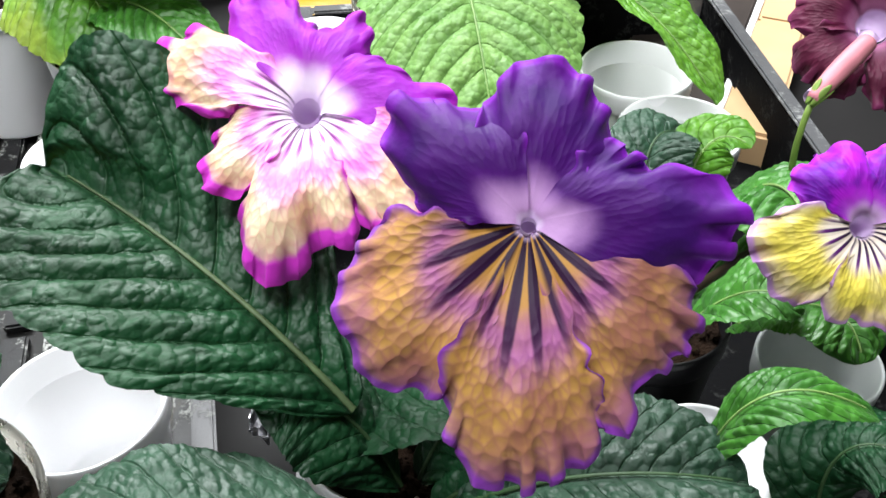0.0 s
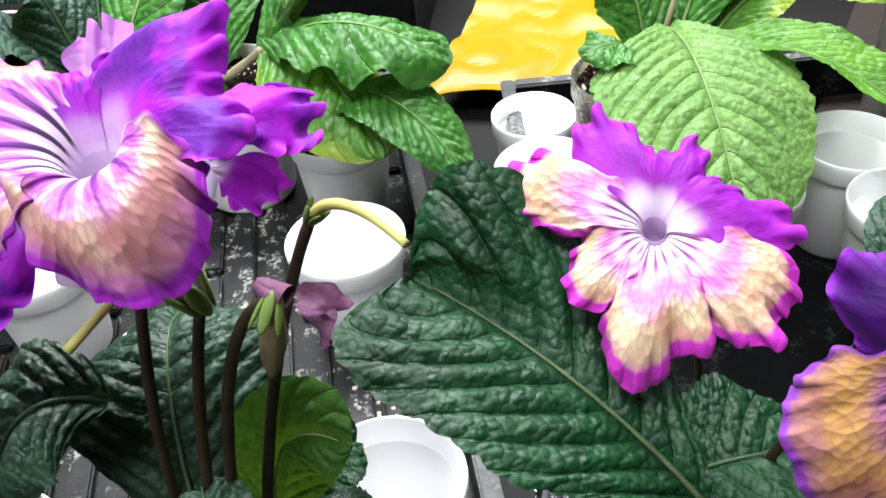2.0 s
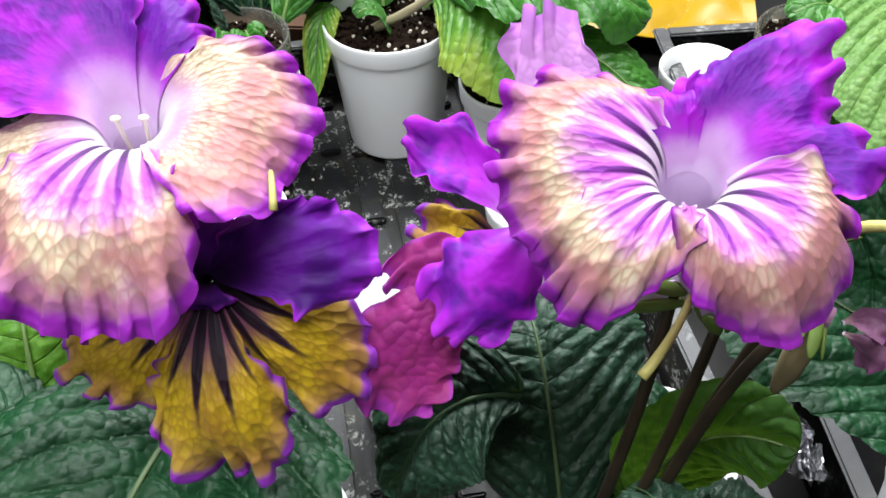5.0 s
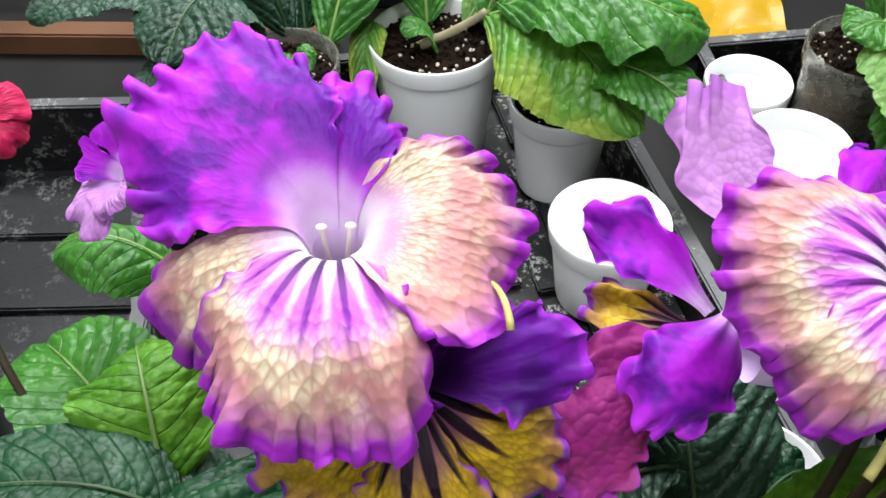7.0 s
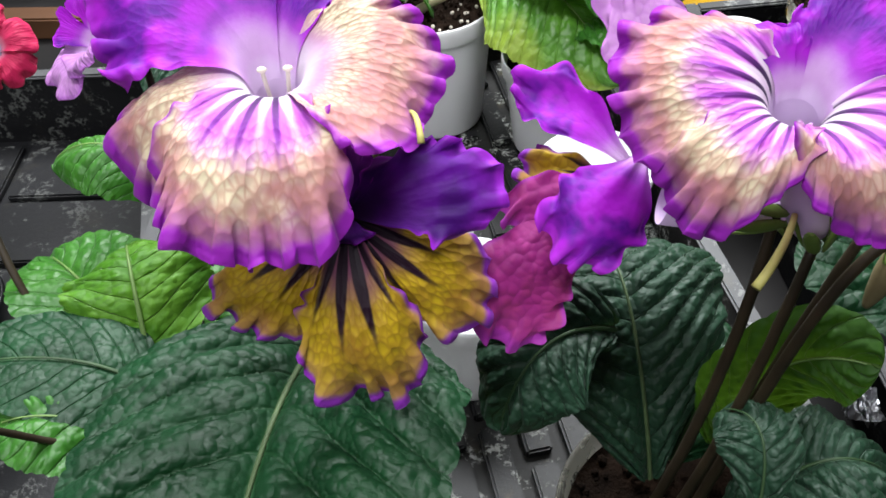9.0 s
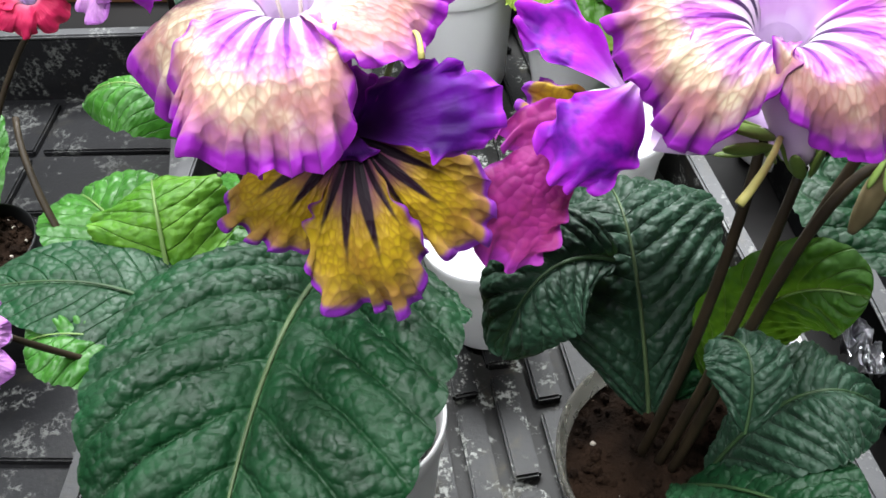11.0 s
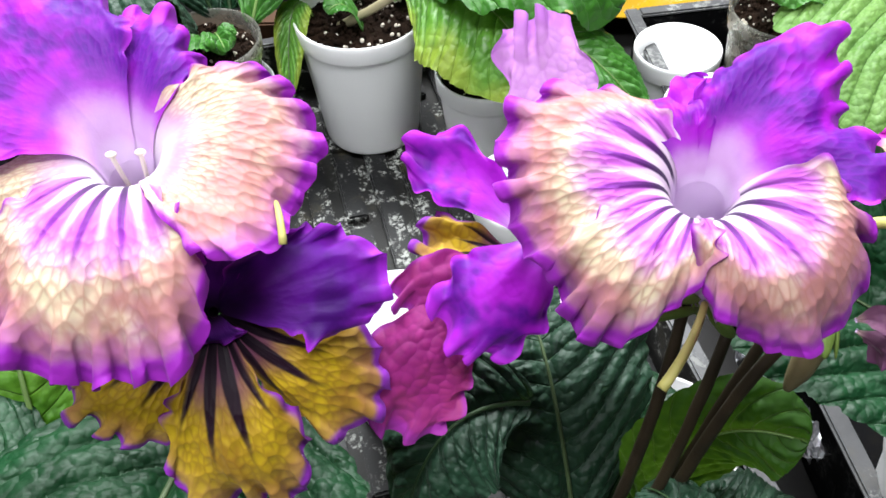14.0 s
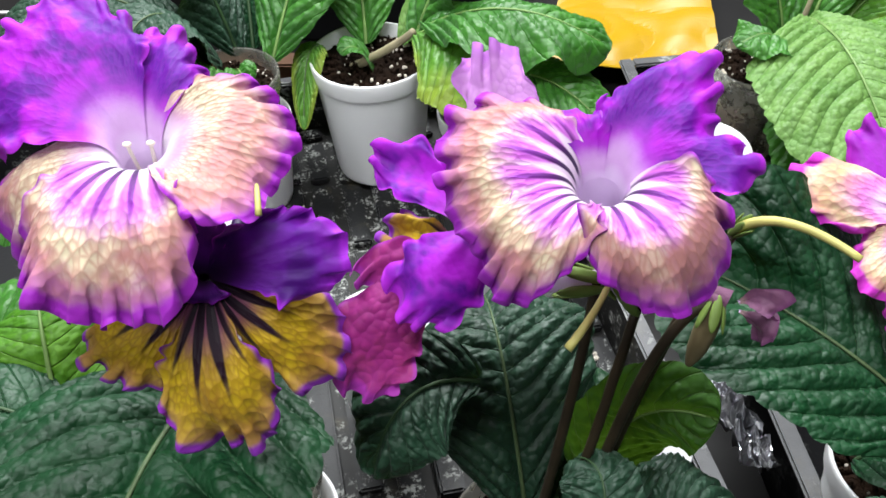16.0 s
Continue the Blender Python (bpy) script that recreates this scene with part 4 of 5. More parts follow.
stalk(p1, [(-0.400, 0.215, 0.12), (-0.440, 0.185, 0.15), (-0.480, 0.175, 0.19), (-0.486, 0.160, 0.220)], 0.0018)
part("pistil", pipe([rel(p1, q) for q in ((-0.325, 0.205, 0.325), (-0.318, 0.188, 0.345), (-0.3165, 0.178, 0.337))], lambda t: 0.0005 + 0.0006 * t, 12, 8), M_PISTIL, p1, "yellowish spent pistil")
stalk(p1, [(-0.345, 0.235, 0.270), (-0.338, 0.235, 0.300), (-0.325, 0.205, 0.325)], 0.0013, M_STEM_GREEN)

# ================================================================ plant in the middle, with the stalks in full view
CAL2 = (-0.1965, 0.1925, 0.2860)
p2 = base_of("potted_streptocarpus", (-0.243, 0.200, 0.004), "streptocarpus with a wide cream and magenta flower on brown stalks", "plant", "flowering plants")
clear_potted(p2, (-0.212, 0.190, 0.004), 0.060, 0.112, 0.100, 12)
leaf(p2, (-0.231, 0.196, 0.135), (-0.244, 0.228, 0.245), (-0.254, 0.283, 0.196), 0.049, L_GREY, skew=-0.08, taper=0.30, fold=-0.10, quilt=0.0060, droop=0.22, up=(0.05, -0.5, 0.85), seed=12, rib_mat=M_MIDRIB, wave=0.10, rib=0.7)
leaf(p2, (-0.252, 0.208, 0.222), (-0.285, 0.196, 0.246), (-0.297, 0.184, 0.188), 0.025, L_GREY, fold=-0.1, quilt=0.0054, droop=0.15, seed=13, wave=0.12, blunt=2.0, up=(-0.4, -0.6, 0.7))
leaf(p2, (-0.204, 0.207, 0.145), (-0.197, 0.208, 0.225), (-0.160, 0.190, 0.224), 0.021, L_UNDER, fold=-0.1, quilt=0.003, seed=14, up=(0.0, -0.85, 0.55), blunt=3.5)
leaf(p2, (-0.205, 0.148, 0.195), (-0.200, 0.168, 0.235), (-0.215, 0.185, 0.205), 0.015, L_GREY, fold=-0.3, quilt=0.003, seed=15)
leaf(p2, (-0.205, 0.178, 0.115), (-0.182, 0.178, 0.212), (-0.142, 0.183, 0.166), 0.029, L_GREY, seed=16, quilt=0.0050, fold=-0.1, droop=0.15)
leaf(p2, (-0.215, 0.175, 0.110), (-0.190, 0.140, 0.180), (-0.165, 0.120, 0.165), 0.030, L_DARK, seed=17, quilt=0.004)
leaf(p2, (-0.218, 0.215, 0.120), (-0.200, 0.240, 0.170), (-0.178, 0.250, 0.150), 0.032, L_DARK, seed=18, quilt=0.004, taper=0.3)
flower(p2, (-0.2130, 0.1930, 0.3430), (-0.03, -0.48, 0.88), 0.000147, 44, (
    (84, 140, (155, 150, 165, 185, 205), (0.08, 0.05, 0.05), 0.1, -0.3, P_UP_BRIGHT),
    (-12, 96, (292, 322, 265, 300, 328, 235, 150), (0.20, 0.12, 0.10), 0.1, -0.3, P_UP_BRIGHT),
    (126, 218, (200, 282, 352, 356, 340, 326, 308), (0.05, 0.04, 0.10), 0.15, 0.2, P_LOW_CREAM, 0.14),
    (203, 268, (298, 315, 330, 338, 302, 225, 190), (0.10, 0.12, 0.50), 0.22, 0.2, P_LOW_CREAM, 0.25),
    (-102, -4, (192, 250, 312, 338, 320, 272, 235), (0.45, 0.14, 0.34), 0.20, 0.4, P_LOW_CREAM, 0.30)), CAL2, 31.0, bowl=1.4, stamens=False, fat=0.0060, lean=0.5)
side = flower(p2, (-0.2520, 0.2080, 0.2930), (-0.88, 0.10, 0.25), 0.001, 8.5, (), (-0.2114, 0.1907, 0.2993), 71.0, stamens=False)
free_petal(side, [(-0.2540, 0.2180, 0.2960), (-0.2700, 0.2380, 0.3040), (-0.2900, 0.2450, 0.3110)], 0.0120, P_UP_BRIGHT, (0.1, -0.7, 0.6), 73.3, 0.35, twist=0.3)
free_petal(side, [(-0.2570, 0.2180, 0.2880), (-0.2720, 0.2300, 0.2790), (-0.2880, 0.2360, 0.2790)], 0.0090, P_LOW_GOLD, (0.0, -0.4, 0.9), 74.1, 0.30)
free_petal(side, [(-0.2580, 0.2100, 0.2880), (-0.2760, 0.2050, 0.2930), (-0.2900, 0.1990, 0.2800)], 0.0130, P_BACK, (0.1, -0.7, 0.5), 75.7, -0.30)
free_petal(side, [(-0.2620, 0.2040, 0.2830), (-0.2860, 0.1880, 0.2870), (-0.2980, 0.1790, 0.2500)], 0.0175, P_BACK, (-0.1, -0.85, 0.4), 76.4, -0.25)
free_petal(side, [(-0.2500, 0.2120, 0.3050), (-0.2580, 0.1920, 0.3040), (-0.2770, 0.1855, 0.2835)], 0.0155, P_UP_BRIGHT, (-0.1, -0.75, 0.6), 77.9, -0.30, flare=0.55)
rear = flower(p2, (-0.2170, 0.2520, 0.2980), (-0.20, 0.95, 0.20), 0.001, 10.5, (), (-0.2030, 0.2000, 0.2870), 78.0, stamens=False)
free_petal(rear, [(-0.2270, 0.2480, 0.2990), (-0.2480, 0.2600, 0.3020), (-0.2475, 0.2880, 0.3290)], 0.0155, P_PALE, (-0.2, -0.8, 0.5), 72.0, 0.25)
free_petal(rear, [(-0.2100, 0.2480, 0.3030), (-0.1960, 0.2640, 0.3120), (-0.1790, 0.2840, 0.2960)], 0.0150, P_UP_BRIGHT, (0.2, -0.5, 0.8), 78.6, -0.30)
free_petal(rear, [(-0.2100, 0.2510, 0.2930), (-0.2020, 0.2620, 0.2860), (-0.1990, 0.2700, 0.2610)], 0.0110, P_UP_PINK, (0.5, -0.8, 0.2), 79.3, -0.20)
calyx(p2, (-0.2035, 0.2005, 0.2850), (-0.2100, 0.2250, 0.2920), 0.010)
stalk(p2, [(-0.232, 0.196, 0.098), (-0.226, 0.180, 0.170), (-0.218, 0.172, 0.25), (-0.2114, 0.192, 0.2990)])
stalk(p2, [(-0.224, 0.192, 0.098), (-0.216, 0.180, 0.160), (-0.207, 0.176, 0.24), CAL2])
stalk(p2, [(-0.218, 0.188, 0.098), (-0.205, 0.180, 0.190), (-0.195, 0.185, 0.29), (-0.172, 0.188, 0.2930)])
stalk(p2, [(-0.214, 0.196, 0.098), (-0.200, 0.195, 0.180), (-0.185, 0.203, 0.26), (-0.1640, 0.2110, 0.3040)])
calyx(p2, (-0.2114, 0.1915, 0.2970), (-0.24, 0.19, 0.302), 0.011)
calyx(p2, CAL2, (-0.209, 0.18, 0.34), 0.012)
calyx(p2, (-0.1645, 0.2110, 0.3030), (-0.153, 0.207, 0.320), 0.006)
calyx(p2, (-0.172, 0.188, 0.2930), (-0.176, 0.178, 0.280), 0.008)
part("pistil", pipe([rel(p2, q) for q in ((-0.164, 0.2110, 0.3040), (-0.153, 0.2070, 0.3200), (-0.1315, 0.1865, 0.3145))], lambda t: 0.0019 - 0.0006 * t, 20, 10), M_PISTIL, p2, "long curved yellowish pistil")
part("pistil", pipe([rel(p2, q) for q in ((-0.208, 0.186, 0.303), (-0.213, 0.172, 0.303), (-0.222, 0.163, 0.296))], lambda t: 0.0010 + 0.0006 * t, 14, 10), M_PISTIL, p2, "short pale pistil")
bud(p2, (-0.172, 0.187, 0.292), (-0.1775, 0.185, 0.262), 0.029, 0.0033)
wilted = flower(p2, (-0.164, 0.1865, 0.2920), (0.75, -0.35, -0.15), 0.0001, 38, (), (-0.172, 0.188, 0.293), 81.0, deep=False, stamens=False, name="withered_flower", tube_mat=M_WILT)
free_petal(wilted, [(-0.165, 0.187, 0.2935), (-0.159, 0.186, 0.2990), (-0.154, 0.181, 0.2950)], 0.0045, P_WILT, (0, -0.5, 0.8), 82.0, 0.9, frilly=0.8)
free_petal(wilted, [(-0.165, 0.185, 0.2915), (-0.159, 0.181, 0.2900), (-0.156, 0.179, 0.2840)], 0.0045, P_WILT, (0, -0.9, 0.2), 83.0, -0.9, frilly=0.8, twist=1.0)
free_petal(wilted, [(-0.164, 0.189, 0.2915), (-0.157, 0.190, 0.2920), (-0.152, 0.187, 0.2870)], 0.0040, P_WILT, (0, -0.6, 0.7), 84.0, 0.8, frilly=0.8, twist=-0.8)

# ================================================================ plant with the violet and tan flower
p3 = base_of("potted_streptocarpus", (-0.028, 0.262, -0.003), "streptocarpus with violet, tan and magenta flowers over dark leaves", "plant", "flowering plants")
planted_pot(p3, (-0.028, 0.262, -0.003), 0.043, 0.100, 0.088, M_WHITE, 13, "white plastic pot full of soil")
leaf(p3, (-0.036, 0.220, 0.158), (-0.085, 0.246, 0.208), (-0.152, 0.284, 0.2150), 0.055, L_DARK, taper=0.12, ribs=8.5, blunt=6.0, fold=0.02, quilt=0.0070, nu=70, nv=170, seed=22, rib_mat=M_MIDRIB, droop=0.05, wave=0.06, rise=56, notch=0.42)
leaf(p3, (-0.020, 0.176, 0.135), (-0.070, 0.152, 0.200), (-0.125, 0.142, 0.175), 0.036, L_GREY, fold=-0.1, seed=23, quilt=0.004)
leaf(p3, (-0.020, 0.215, 0.120), (-0.045, 0.225, 0.180), (-0.070, 0.220, 0.160), 0.024, L_DARK, fold=-0.3, seed=24, quilt=0.003, wave=0.15)
leaf(p3, (-0.015, 0.225, 0.110), (0.000, 0.235, 0.160), (0.025, 0.232, 0.140), 0.022, L_DARK, fold=-0.2, seed=26, quilt=0.003)
leaf(p3, (0.000, 0.200, 0.130), (0.040, 0.182, 0.190), (0.095, 0.190, 0.165), 0.030, L_GREY, seed=25, quilt=0.004)
leaf(p3, (-0.010, 0.210, 0.110), (0.020, 0.205, 0.165), (0.050, 0.200, 0.145), 0.028, L_DARK, seed=27, quilt=0.004)
leaf(p3, (-0.060, 0.260, 0.10), (-0.03, 0.24, 0.165), (0.02, 0.27, 0.13), 0.04, L_DARK, seed=28, quilt=0.004)
flower(p3, (-0.0555, 0.2901, 0.2385), (-0.02, -0.45, 0.89), 0.000220, 22, (
    (48, 146, (150, 178, 158, 152, 225, 235, 190), (0.06, 0.06, 0.06), 0.1, -0.3, P_UP_PINK),
    (-14, 58, (205, 250, 232, 188, 155, 145, 150), (0.0, 0.04, 0.06), 0.1, -0.3, P_UP_PINK),
    (136, 192, (165, 240, 278, 290, 270, 200, 145), (0.04, 0.06, 0.04), 0.1, 0.5, P_LOW_WHITE),
    (184, 247, (130, 142, 168, 192, 200, 182, 150), (0.06, 0.08, 0.06), 0.1, 0.3, P_LOW_WHITE),
    (-60, -4, (215, 250, 285, 264, 270, 255, 222), (0.05, 0.06, 0.04), 0.1, 0.3, P_LOW_WHITE),
    (238, 305, (172, 228, 272, 255, 208, 232, 200), (0.06, 0.10, 0.08), 0.2, 0.7, P_LOW_WHITE)), (-0.045, 0.325, 0.195), 41.0, bowl=0.55, stretch=1.10, stamens=False, lean=0.4, frilly=0.8)
flower(p3, (0.0180, 0.1855, 0.2745), (-0.05, -0.77, 0.64), 0.0001354, 14, (
    (98, 182, (242, 228, 262, 322, 312, 240, 205), (0.04, 0.05, 0.02), 0.1, -0.3, P_UP_DARK),
    (-26, 56, (320, 338, 370, 350, 250, 212, 220), (0.0, 0.0, 0.04), 0.1, -0.3, P_UP_DARK),
    (46, 120, (235, 252, 276, 292, 290, 250, 215), (0.0, 0.02, 0.04), 0.1, 0.4, P_UP_DARK),
    (-74, -12, (335, 422, 375, 386, 370, 338, 312), (0.05, 0.05, 0.02), 0.1, -0.3, P_LOW_TAN),
    (177, 253, (265, 322, 370, 402, 430, 380, 352), (0.04, 0.06, 0.06), 0.1, 0.4, P_LOW_TAN),
    (244, 298, (350, 410, 490, 505, 465, 440, 350), (0.12, 0.14, 0.10), 0.1, 0.9, P_LOW_TAN)), (0.020, 0.235, 0.255), 51.0, bowl=0.7, stamens=False, lean=0.4, frilly=0.8)
stalk(p3, [(-0.020, 0.262, 0.085), (0.0, 0.250, 0.16), (0.020, 0.25, 0.22), (0.020, 0.235, 0.255)])
stalk(p3, [(-0.030, 0.268, 0.085), (-0.02, 0.30, 0.14), (-0.035, 0.34, 0.18), (-0.045, 0.325, 0.195)])

# ================================================================ plants beside the seed tray's far pots
p4 = base_of("potted_streptocarpus", (0.093, 0.345, -0.003), "streptocarpus with a yellow and violet flower in a black pot", "plant", "flowering plants")
planted_pot(p4, (0.093, 0.345, -0.003), 0.040, 0.092, 0.080, M_BLACK, 14, "black plastic pot")
leaf(p4, (0.110, 0.350, 0.120), (0.135, 0.352, 0.200), (0.142, 0.298, 0.165), 0.034, L_MID, fold=-0.15, seed=31, quilt=0.004)
leaf(p4, (0.088, 0.290, 0.120), (0.105, 0.275, 0.185), (0.130, 0.270, 0.165), 0.020, L_MID, fold=0.1, seed=32, quilt=0.003)
leaf(p4, (0.090, 0.380, 0.110), (0.085, 0.420, 0.160), (0.120, 0.430, 0.130), 0.022, L_GREY, fold=0.1, seed=33, quilt=0.003)
leaf(p4, (0.110, 0.390, 0.110), (0.120, 0.430, 0.150), (0.145, 0.410, 0.140), 0.018, L_LIME, fold=0.1, seed=34, quilt=0.002)
leaf(p4, (0.120, 0.310, 0.110), (0.145, 0.275, 0.185), (0.150, 0.250, 0.155), 0.020, L_MID, fold=-0.2, seed=35, quilt=0.003)
leaf(p4, (0.110, 0.330, 0.100), (0.180, 0.345, 0.185), (0.200, 0.300, 0.160), 0.034, L_MID, fold=-0.15, seed=36, quilt=0.003)
flower(p4, (0.1352, 0.2566, 0.2166), (0.0, -0.72, 0.69), 0.000180, 20, (
    lobe(125, 40, 170, 0.1, 0.2, -0.3, P_UP_BRIGHT), lobe(55, 40, 170, 0.1, 0.2, -0.3, P_UP_BRIGHT), lobe(205, 38, 210, 0.05, 0.2, 0.7, P_LOW_LEMON), lobe(270, 34, 190, 0.1, 0.2, 0.7, P_LOW_LEMON), lobe(-22, 38, 200, 0.05, 0.2, 0.7, P_LOW_LEMON)),
    (0.140, 0.295, 0.185), 91.0, deep=False, stamens=False)
stalk(p4, [(0.095, 0.345, 0.08), (0.12, 0.33, 0.13), (0.14, 0.32, 0.17), (0.140, 0.295, 0.185)])

p5 = base_of("potted_streptocarpus", (0.150, 0.205, -0.003), "small green streptocarpus with arching leaves", "plant", "leafy plants")
planted_pot(p5, (0.150, 0.205, -0.003), 0.036, 0.080, 0.070, M_BLACK, 15, "black plastic pot")
leaf(p5, (0.082, 0.204, 0.140), (0.082, 0.203, 0.222), (0.136, 0.206, 0.180), 0.011, L_MID, fold=-0.2, seed=41, quilt=0.002)
leaf(p5, (0.140, 0.215, 0.090), (0.130, 0.235, 0.150), (0.165, 0.220, 0.140), 0.022, L_DARK, fold=-0.2, seed=42, quilt=0.003)
leaf(p5, (0.140, 0.190, 0.080), (0.130, 0.170, 0.130), (0.120, 0.150, 0.100), 0.018, L_MID, fold=-0.2, seed=43, quilt=0.003)
leaf(p5, (0.145, 0.195, 0.080), (0.115, 0.190, 0.120), (0.100, 0.175, 0.090), 0.018, L_DARK, fold=-0.2, seed=44, quilt=0.003)

p6 = base_of("potted_streptocarpus", (0.235, 0.440, -0.003), "streptocarpus with a dark maroon flower and pink bud", "plant", "flowering plants")
planted_pot(p6, (0.235, 0.440, -0.003), 0.038, 0.085, 0.075, M_BLACK, 16, "black plastic pot")
flower(p6, (0.190, 0.420, 0.205), (-0.3, -0.6, 0.7), 0.000300, 24, (
    lobe(100, 46, 130, 0.1, 0.2, 0.7, P_MAROON), lobe(30, 40, 130, 0.1, 0.2, 0.7, P_MAROON), lobe(170, 40, 130, 0.1, 0.2, 0.7, P_MAROON), lobe(240, 40, 140, 0.1, 0.2, 0.7, P_MAROON), lobe(-45, 40, 140, 0.1, 0.2, 0.7, P_MAROON)),
    (0.143, 0.352, 0.206), 95.0, deep=False, stamens=False)
stalk(p6, [(0.235, 0.440, 0.07), (0.16, 0.37, 0.10), (0.132, 0.335, 0.17), (0.1437, 0.3512, 0.2040)], 0.0018, M_STEM_GREEN)
part("bud", pipe([rel(p6, q) for q in ((0.1437, 0.3512, 0.2055), (0.152, 0.357, 0.214), (0.168, 0.372, 0.221))], lambda t: 0.0020 + 0.0026 * math.sin(math.pi * (0.1 + 0.6 * t)), 14, 12), M_TUBE_PINK, p6, "pink flower tube")
calyx(p6, (0.1437, 0.3512, 0.2045), (0.152, 0.357, 0.214), 0.007)

# ================================================================ pale leaved plant in the clear pot
p7 = base_of("potted_streptocarpus", (-0.045, 0.615, -0.003), "large pale green quilted leaves in a brown clear pot", "plant", "leafy plants")
clear_potted(p7, (-0.045, 0.615, -0.003), 0.041, 0.122, 0.112, 17)
leaf(p7, (-0.018, 0.625, 0.150), (-0.004, 0.550, 0.185), (0.016, 0.440, 0.110), 0.066, L_PALE, fold=-0.10, seed=51, quilt=0.0075, nu=70, nv=150, droop=0.15, up=(0.0, -0.25, 1))
leaf(p7, (0.000, 0.620, 0.135), (0.095, 0.570, 0.185), (0.150, 0.502, 0.105), 0.024, L_LIME, fold=0.35, seed=52, quilt=0.003, wave=0.15)
leaf(p7, (-0.035, 0.600, 0.115), (-0.045, 0.585, 0.180), (-0.080, 0.575, 0.155), 0.026, L_MID, fold=-0.2, seed=53, quilt=0.004, wave=0.2)
leaf(p7, (-0.030, 0.620, 0.120), (-0.040, 0.650, 0.200), (-0.070, 0.650, 0.185), 0.030, L_MID, fold=-0.1, seed=54, quilt=0.004, wave=0.2)
leaf(p7, (-0.020, 0.590, 0.100), (-0.020, 0.530, 0.120), (-0.008, 0.480, 0.050), 0.034, L_MID, fold=-0.2, seed=55, quilt=0.004)
leaf(p7, (-0.010, 0.640, 0.120), (0.02, 0.690, 0.230), (0.06, 0.700, 0.200), 0.034, L_MID, fold=-0.1, seed=56, quilt=0.004)
leaf(p7, (0.010, 0.640, 0.120), (0.06, 0.680, 0.200), (0.14, 0.640, 0.160), 0.034, L_AGED, fold=-0.1, seed=57, quilt=0.003)
stalk(p7, [(-0.030, 0.615, 0.10), (-0.020, 0.63, 0.15), (0.000, 0.65, 0.20), (0.012, 0.665, 0.26)], 0.0022, M_STALK_PALE)

# ================================================================ plants in white pots at the back of the ribbed tray
p8 = base_of("potted_streptocarpus", (-0.368, 0.622, 0.004), "streptocarpus with drooping yellowing leaves in a white pot", "plant", "leafy plants")
planted_pot(p8, (-0.368, 0.618, 0.004), 0.0510, 0.111, 0.099, M_WHITE, 18, "white plastic pot with specks of dirt", 0.8)
leaf(p8, (-0.330, 0.612, 0.135), (-0.280, 0.585, 0.180), (-0.225, 0.515, 0.105), 0.050, L_AGED, fold=-0.25, seed=61, quilt=0.0054, droop=0.35, wave=0.06)
leaf(p8, (-0.320, 0.600, 0.150), (-0.250, 0.570, 0.205), (-0.178, 0.566, 0.150), 0.040, L_MID, fold=-0.2, seed=62, quilt=0.0058, wave=0.25, droop=0.2)
leaf(p8, (-0.330, 0.620, 0.130), (-0.300, 0.640, 0.215), (-0.270, 0.640, 0.190), 0.040, L_MID, fold=0.1, seed=63, quilt=0.0058, wave=0.15)
leaf(p8, (-0.270, 0.580, 0.110), (-0.225, 0.550, 0.165), (-0.165, 0.508, 0.095), 0.032, L_MID, fold=-0.1, seed=64, quilt=0.0054)
leaf(p8, (-0.345, 0.640, 0.110), (-0.270, 0.690, 0.230), (-0.210, 0.690, 0.190), 0.038, L_PALE, fold=0.2, seed=65, quilt=0.002)
leaf(p8, (-0.375, 0.640, 0.110), (-0.380, 0.690, 0.190), (-0.400, 0.700, 0.150), 0.034, L_MID, fold=0.1, seed=66, quilt=0.004)
leaf(p8, (-0.405, 0.628, 0.105), (-0.422, 0.625, 0.150), (-0.420, 0.565, 0.075), 0.013, L_AGED, fold=-0.3, seed=67, quilt=0.003, rib_mat=M_MIDRIB)
leaf(p8, (-0.365, 0.610, 0.100), (-0.375, 0.610, 0.140), (-0.390, 0.600, 0.125), 0.014, L_MID, fold=0.1, seed=68, quilt=0.002)
stalk(p8, [(-0.390, 0.622, 0.095), (-0.370, 0.615, 0.112), (-0.345, 0.61, 0.125), (-0.33, 0.61, 0.14)], 0.004, M_STALK_PALE)

p8.location += Vector((0.010, 0.013, 0))

p9 = base_of("potted_streptocarpus", (-0.262, 0.592, 0.004), "young streptocarpus in a white pot under larger leaves", "plant", "leafy plants")
planted_pot(p9, (-0.262, 0.592, 0.004), 0.040, 0.085, 0.075, M_WHITE, 19, "white plastic pot")
leaf(p9, (-0.262, 0.595, 0.075), (-0.262, 0.620, 0.130), (-0.240, 0.640, 0.110), 0.025, L_MID, seed=69, quilt=0.003)

p10 = base_of("potted_streptocarpus", (-0.478, 0.590, 0.004), "streptocarpus with crinkled grey-green leaves, clear pot inside a white pot", "plant", "leafy plants")
part("cover_pot", lathe(pot_profile(0.0435, 0.082)), M_WHITE, p10, "white plastic cover pot")
clear_potted(p10, (-0.478, 0.590, 0.028), 0.040, 0.100, 0.088, 20)
leaf(p10, (-0.475, 0.590, 0.118), (-0.490, 0.570, 0.165), (-0.512, 0.555, 0.130), 0.022, L_MID, fold=-0.2, seed=71, quilt=0.0058, wave=0.2)
leaf(p10, (-0.475, 0.595, 0.112), (-0.470, 0.590, 0.150), (-0.458, 0.570, 0.130), 0.014, L_MID, fold=-0.2, seed=72, quilt=0.0054, wave=0.3)
